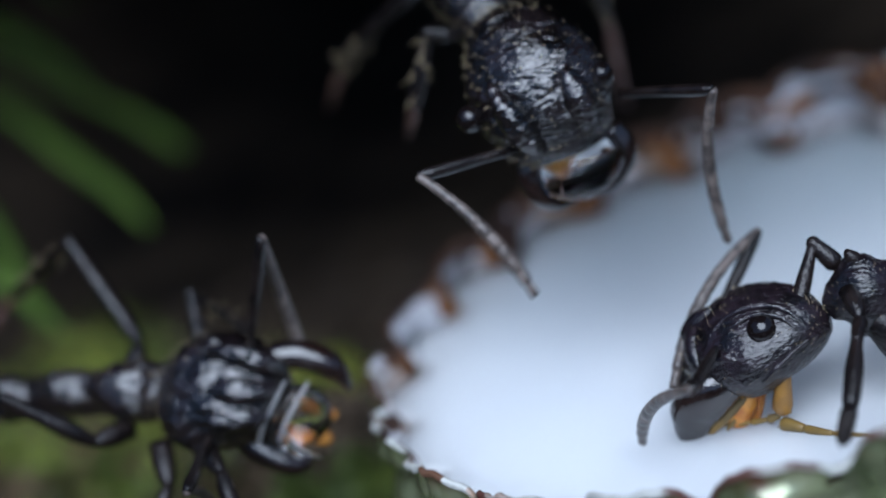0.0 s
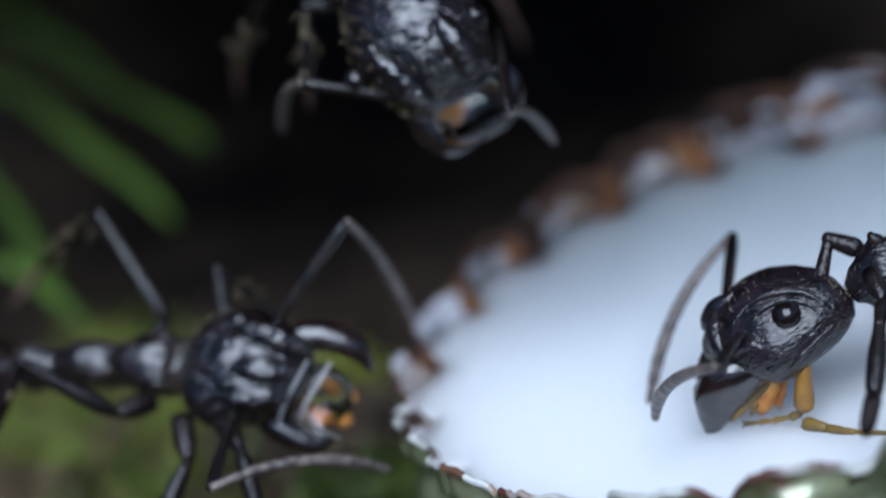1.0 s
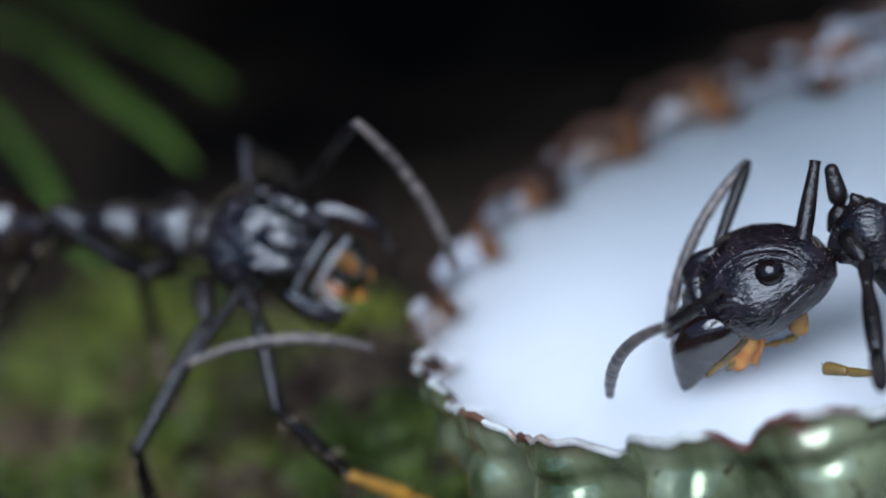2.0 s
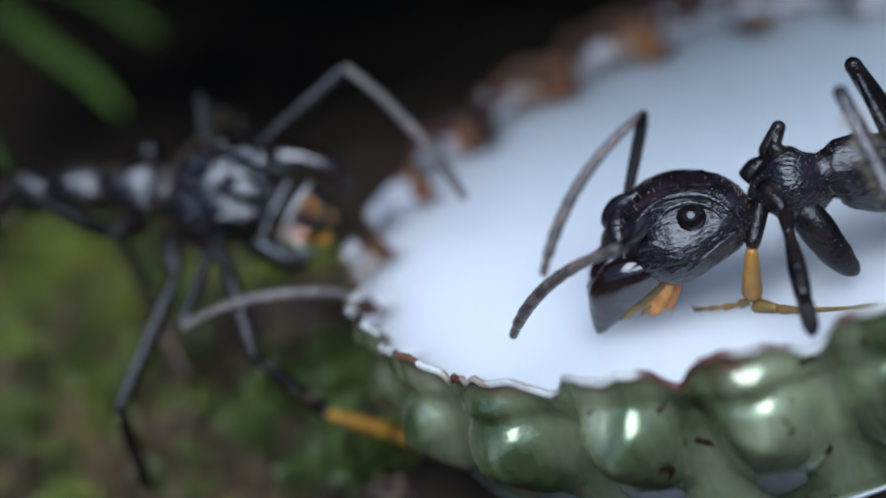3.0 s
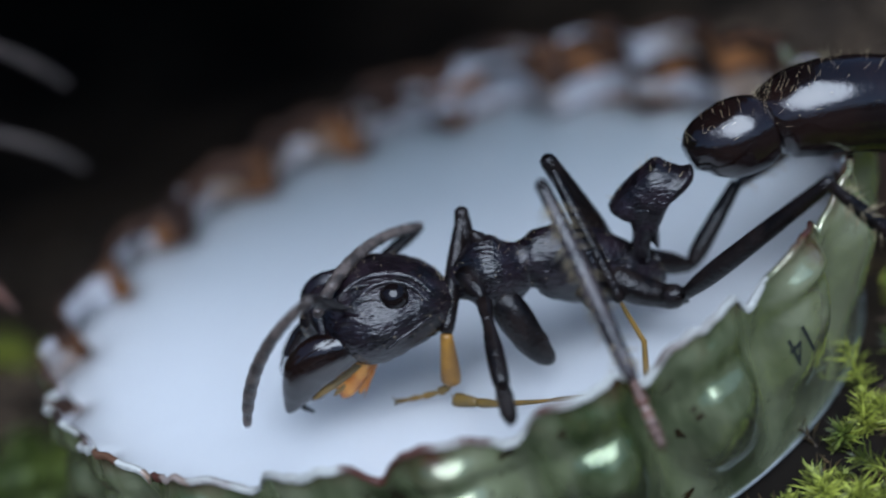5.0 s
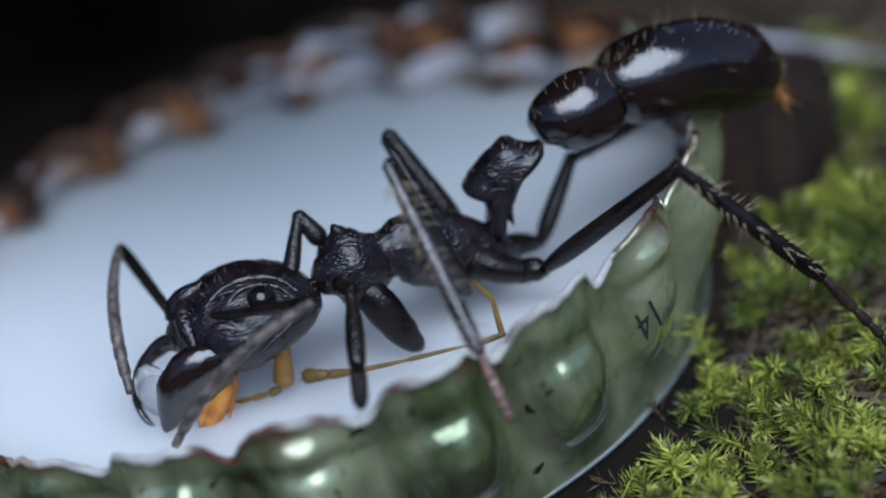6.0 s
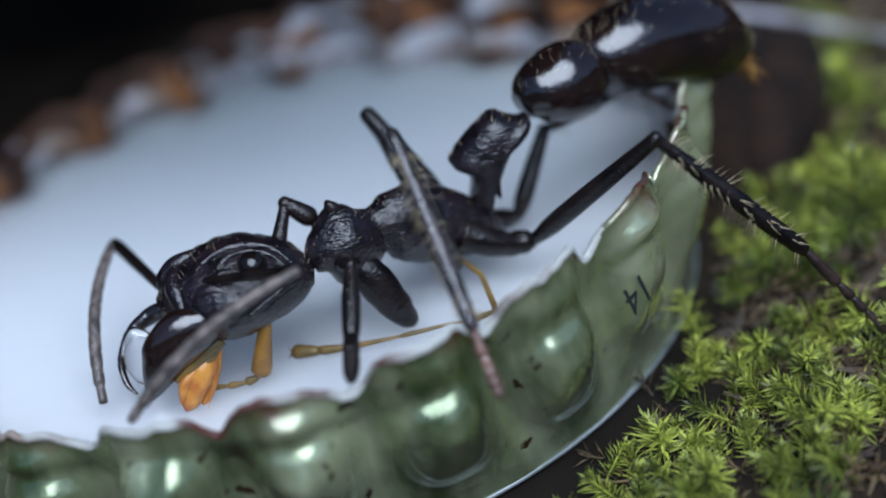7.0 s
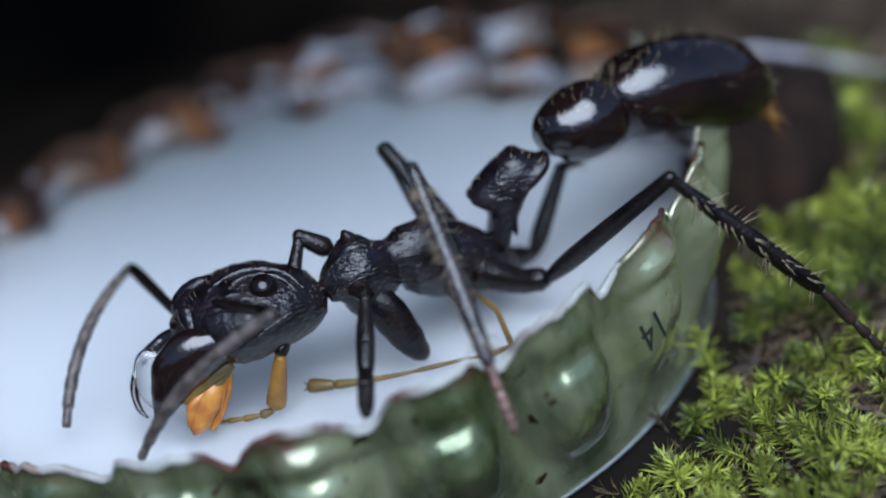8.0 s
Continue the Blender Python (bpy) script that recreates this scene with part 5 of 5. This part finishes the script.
LEFT_B = [
    (0, -20.036, -4.157, 3.62, -20.674, -8.509, 3.745, -20.851, -4.017, -1.087),
    (0.2, -19.795, -4.22, 3.415, -20.843, -8.492, 3.543, -19.474, -3.987, -1.082),
    (0.5, -19.684, -4.262, 3.278, -20.016, -8.602, 2.639, -16.955, -3.993, -0.96),
    (0.8, -19.94, -4.182, 3.667, -20.391, -8.543, 3.293, -16.597, -4.147, 0.156),
    (1, -19.993, -3.532, 3.999, -20.841, -7.782, 3.238, -15.384, -5.062, 0.714),
    (1.2, -20.242, -2.917, 4.69, -23.371, -5.025, 2.426, -20.789, -0.79, -1.928),
    (2.3, -19.818, 0.865, 5.17, -21.8, -2.861, 3.925, -14.883, -2.168, 3.01),
    (2.5, -19.983, 0.843, 4.803, -20.977, -2.642, 2.308, -14.788, -0.428, 1.712),
    (3, -19.107, 1.64, 3.93, -21.184, -1.629, 1.842, -14.008, -1.125, 0.717),
    (3.5, -19.669, 2.933, 3.442, -22.51, -0.319, 2.595, -15.722, -0.477, 0.012),
    (4, -20.878, 7.716, 5.541, -19.831, 3.527, 6.384, -15.098, 5.596, 2.276),
    (4.5, -20.485, 11.237, 6.992, -16.713, 10.951, 4.744, -11.539, 12.845, 1.11),
    (5, -22.549, 14.594, 8.026, -18.65, 14.489, 5.99, -12.651, 13.884, 2.821),
    (6.5, -46.618, 28.682, 16.429, -42.719, 28.577, 14.393, -36.721, 27.972, 11.223),
    (8, -49.551, 31.722, 17.675, -45.652, 31.617, 15.639, -39.653, 31.012, 12.469),
]
TOP_ROWS = [
    (0, -6.059, -0.833, 10.860, 0.631, -7.371, 3.007),
    (0.2, -7.160, -0.798, 11.256, 0.509, -5.525, 2.260),
    (0.5, -8.404, -0.510, 12.337, 0.000, -0.000, 0.000),
    (0.8, -9.629, 0.477, 12.661, 0.803, -11.066, 4.502),
    (1, -10.510, 1.532, 13.072, 0.878, -16.614, 6.768),
    (1.1, -11.667, 2.317, 13.885, 0.878, -16.614, 6.768),
    (1.2, -12.612, 3.322, 15.105, 0.878, -16.614, 6.768),
    (2.3, -16.777, 15.616, 23.870, 0.878, -16.614, 6.768),
    (4, -17.707, 23.056, 26.660, 0.878, -16.614, 6.768),
    (8, -18.637, 25.846, 28.520, 0.878, -16.614, 6.768),
]
TOP_A = [
    (0, -7.067, -2.616, 9.801, -10.583, -3.965, 10.398, -7.921, -5.920, 5.900),
    (0.2, -8.226, -2.571, 10.236, -12.010, -2.950, 10.509, -12.760, 1.187, 6.841),
    (0.5, -9.631, -2.248, 11.447, -12.677, -4.481, 11.969, -12.969, -0.353, 8.226),
    (0.8, -10.519, -1.323, 11.528, -14.105, -1.462, 12.818, -15.586, 2.468, 9.141),
    (1, -11.215, -0.288, 11.843, -14.627, -0.324, 13.543, -16.553, 4.010, 10.603),
    (1.1, -12.371, 0.497, 12.655, -15.704, 0.484, 14.508, -17.208, 4.762, 11.256),
    (1.2, -13.316, 1.502, 13.875, -16.376, 1.631, 16.146, -17.567, 6.017, 12.909),
    (2.3, -17.481, 13.796, 22.640, -20.541, 13.925, 24.911, -21.732, 18.311, 21.674),
    (4, -18.411, 21.236, 25.430, -21.471, 21.365, 27.701, -22.662, 25.751, 24.464),
    (8, -19.341, 24.026, 27.290, -22.401, 24.155, 29.561, -23.592, 28.541, 26.324),
]
TOP_B = [
    (0, -3.378, -1.595, 10.314, -0.470, -4.054, 10.484, -1.279, -3.290, 4.637),
    (0.2, -4.509, -1.597, 10.627, -2.176, -4.606, 10.827, -3.713, -2.833, 5.357),
    (0.5, -5.858, -1.421, 11.466, -4.320, -4.347, 9.567, -4.528, -4.889, 3.643),
    (0.8, -6.900, -0.210, 12.284, -6.664, -1.622, 8.750, -6.325, 2.276, 4.263),
    (1, -7.731, 0.957, 12.952, -8.003, -2.432, 11.227, -7.077, 2.427, 7.917),
    (1.1, -8.888, 1.743, 13.766, -7.184, 0.613, 10.547, -8.498, 5.077, 6.836),
    (1.2, -9.833, 2.748, 14.986, -7.838, 1.702, 11.909, -8.217, 5.765, 7.576),
    (2.3, -13.998, 15.042, 23.751, -12.003, 13.996, 20.674, -12.382, 18.059, 16.341),
    (4, -14.928, 22.482, 26.541, -12.933, 21.436, 23.464, -13.312, 25.499, 19.131),
    (8, -15.858, 25.272, 28.401, -13.863, 24.226, 25.324, -14.242, 28.289, 20.991),
]
NECK = (0.07, -8.20, 2.77)


def pose_mm(r):
    return pose(r[0] * MM, r[1] * MM, r[2] * MM, r[3], r[4], r[5])


def between(rows, t):
    """The row's values at t, straight between rows."""
    ts = [r[0] for r in rows]
    return [float(np.interp(t, ts, [r[k] for r in rows])) for k in range(1, len(rows[0]))]


def swing(a0, b0, a1, b1):
    """The rigid move that takes a0 to a1 and turns a0-b0 to point at b1."""
    q = (b0 - a0).rotation_difference(b1 - a1)
    return Matrix.Translation(a1) @ q.to_matrix().to_4x4() @ Matrix.Translation(-a0)


def feel(ant, body, pair, rows, up):
    """Poses of an antenna: base, elbow and tip at each time."""
    scape, fun = pair
    sr, fr = [], []
    for t, bx, by, bz, ex, ey, ez, px, py, pz in rows:
        root = pose_mm(between(body, t))
        a = aim((bx, by, bz), (ex, ey, ez))
        f = aim((ex, ey, ez), (px, py, pz), up)
        sr.append((t, root.inverted() @ a))
        fr.append((t, a.inverted() @ f))
    walk(scape, sr)
    walk(fun, fr)


# early knee tilts and far front foot offset, fitted to the camera's view
TILT = {1: -5, 2: -19, 4: -32}
STEP = {3: (1.5, 1.5, 0.0)}


def stand(ant, body, home):
    """Keeps the feet where they stand while the body shifts."""
    base = pose_mm(home)
    for n, (who, lg, pieces, hip, knee, foot) in enumerate([j for j in JOINTED if j[0] is ant]):
        l1, l2 = (knee - hip).length, (foot - knee).length
        lr, pr = [], []
        for row in body:
            t = row[0]
            early = min(1.0, max(0.0, (6.3 - t) / 1.1))
            f = pose_mm(row[1:]).inverted() @ (base @ foot + V(STEP.get(n, (0, 0, 0))) * MM * early)
            d = f - hip
            L = max(abs(l1 - l2) + 1e-6, min(d.length, (l1 + l2) * 0.9995))
            d.normalize()
            x = (l1 * l1 - l2 * l2 + L * L) / (2 * L)
            h = math.sqrt(max(0.0, l1 * l1 - x * x))
            w = knee - hip
            w = (w - d * w.dot(d)).normalized()
            w = Matrix.Rotation(radians(TILT.get(n, 0) * early), 3, d) @ w
            k = hip + d * x + w * h
            m = swing(hip, knee, hip, k)
            lr.append((t, m))
            pr.append((t, m.inverted() @ swing(knee, foot, k, hip + d * L)))
        walk(lg, lr)
        for p in pieces:
            walk(p, pr)


def reach(n, ant, body, spots):
    """Leg n of an ant sets its foot on spots (seconds, x, y, z); None leaves it as it hangs."""
    who, lg, pieces, hip, knee, foot = [j for j in JOINTED if j[0] is ant][n]
    l1, l2 = (knee - hip).length, (foot - knee).length
    lr, pr = [], []
    for t, spot in spots:
        if spot is None:
            lr.append((t, Matrix.Identity(4)))
            pr.append((t, Matrix.Identity(4)))
            continue
        d = pose_mm(between(body, t)).inverted() @ (V(spot) * MM) - hip
        L = max(abs(l1 - l2) + 1e-6, min(d.length, (l1 + l2) * 0.9995))
        d.normalize()
        x = (l1 * l1 - l2 * l2 + L * L) / (2 * L)
        w = knee - hip
        w = (w - d * w.dot(d)).normalized()
        k = hip + d * x + w * math.sqrt(max(0.0, l1 * l1 - x * x))
        m = swing(hip, knee, hip, k)
        lr.append((t, m))
        pr.append((t, m.inverted() @ swing(knee, foot, k, hip + d * L)))
    walk(lg, lr)
    for p in pieces:
        walk(p, pr)


def motions():
    walk(subject, [(r[0], pose_mm(r[1:])) for r in SUBJECT_ROWS])
    o = V(SUBJECT_HOME[:3])
    neck = (V(NECK) - o) * MM
    head = [c for c in subject.children if c.name.startswith("head")][0]
    walk(head, [(t, Matrix.Translation(neck) @ Matrix.Rotation(radians(yaw), 4, "Z") @ Matrix.Rotation(radians(-pitch), 4, "Y") @ Matrix.Rotation(radians(roll), 4, "X") @ Matrix.Translation(-neck))
                for t, yaw, pitch, roll in SUBJECT_HEAD])
    # the far jaw, with the clear drop on it, opens while the head comes down to drink
    pivot = V((-7.50118, -0.16855, 0.26230)) * MM
    shut = Matrix.Translation(pivot) @ Matrix.Rotation(radians(-24), 4, V((0.088, 0.884, -0.459))) @ Matrix.Translation(-pivot)
    jaw = [c for c in head.children if c.name.startswith("mandible")][1]
    on_jaw = [c for c in head.children if c.name.startswith("droplet")][0]
    for ob in (jaw, on_jaw):
        walk(ob, [(0.0, shut), (5.2, shut), (6.3, Matrix.Identity(4)), (8.0, Matrix.Identity(4))])
    tucked = Matrix.Translation(V((0.867, 0.280, 0.703)) * MM)
    for ob in [c for c in head.children if c.name.startswith("maxilla")]:
        walk(ob, [(0.0, tucked), (5.2, tucked), (6.3, Matrix.Identity(4)), (8.0, Matrix.Identity(4))])
    stand(subject, SUBJECT_ROWS, SUBJECT_HOME)
    feel(subject, SUBJECT_ROWS, subject_a, SUBJECT_A, (-0.5, 0, 1))
    feel(subject, SUBJECT_ROWS, subject_b, SUBJECT_B, (-0.5, 0, 1))
    walk(left_ant, [(r[0], pose_mm(r[1:])) for r in LEFT_ROWS])
    mine = [j for j in JOINTED if j[0] is left_ant]
    lg, hip, knee = mine[1][1], mine[1][3], mine[1][4]
    back = V((-0.0040, 0.0030, -0.0035))
    walk(lg, [(0.0, Matrix.Identity(4)), (1.0, Matrix.Identity(4)), (2.3, swing(hip, knee, hip, hip + back)), (8.0, swing(hip, knee, hip, hip + back))])
    # its amber front foot steps from the soil up to the rim of the cap
    reach(2, left_ant, LEFT_ROWS, [(0.0, None), (3.0, None), (3.5, (-16.97, -2.75, -3.57)), (4.0, (-17.93, -2.25, -1.95)), (4.5, (-15.03, 1.91, 1.75)), (5.0, (-14.84, 2.30, 1.62)), (5.3, (-14.84, 2.30, 1.62)), (6.5, None), (8.0, None)])
    feel(left_ant, LEFT_ROWS, left_a, LEFT_A, (0, 0, 1))
    feel(left_ant, LEFT_ROWS, left_b, LEFT_B, (0, 0, 1))
    walk(top_ant, [(r[0], pose_mm(r[1:])) for r in TOP_ROWS])
    feel(top_ant, TOP_ROWS, top_a, TOP_A, (0, 0, 1))
    feel(top_ant, TOP_ROWS, top_b, TOP_B, (0, 0, 1))


motions()
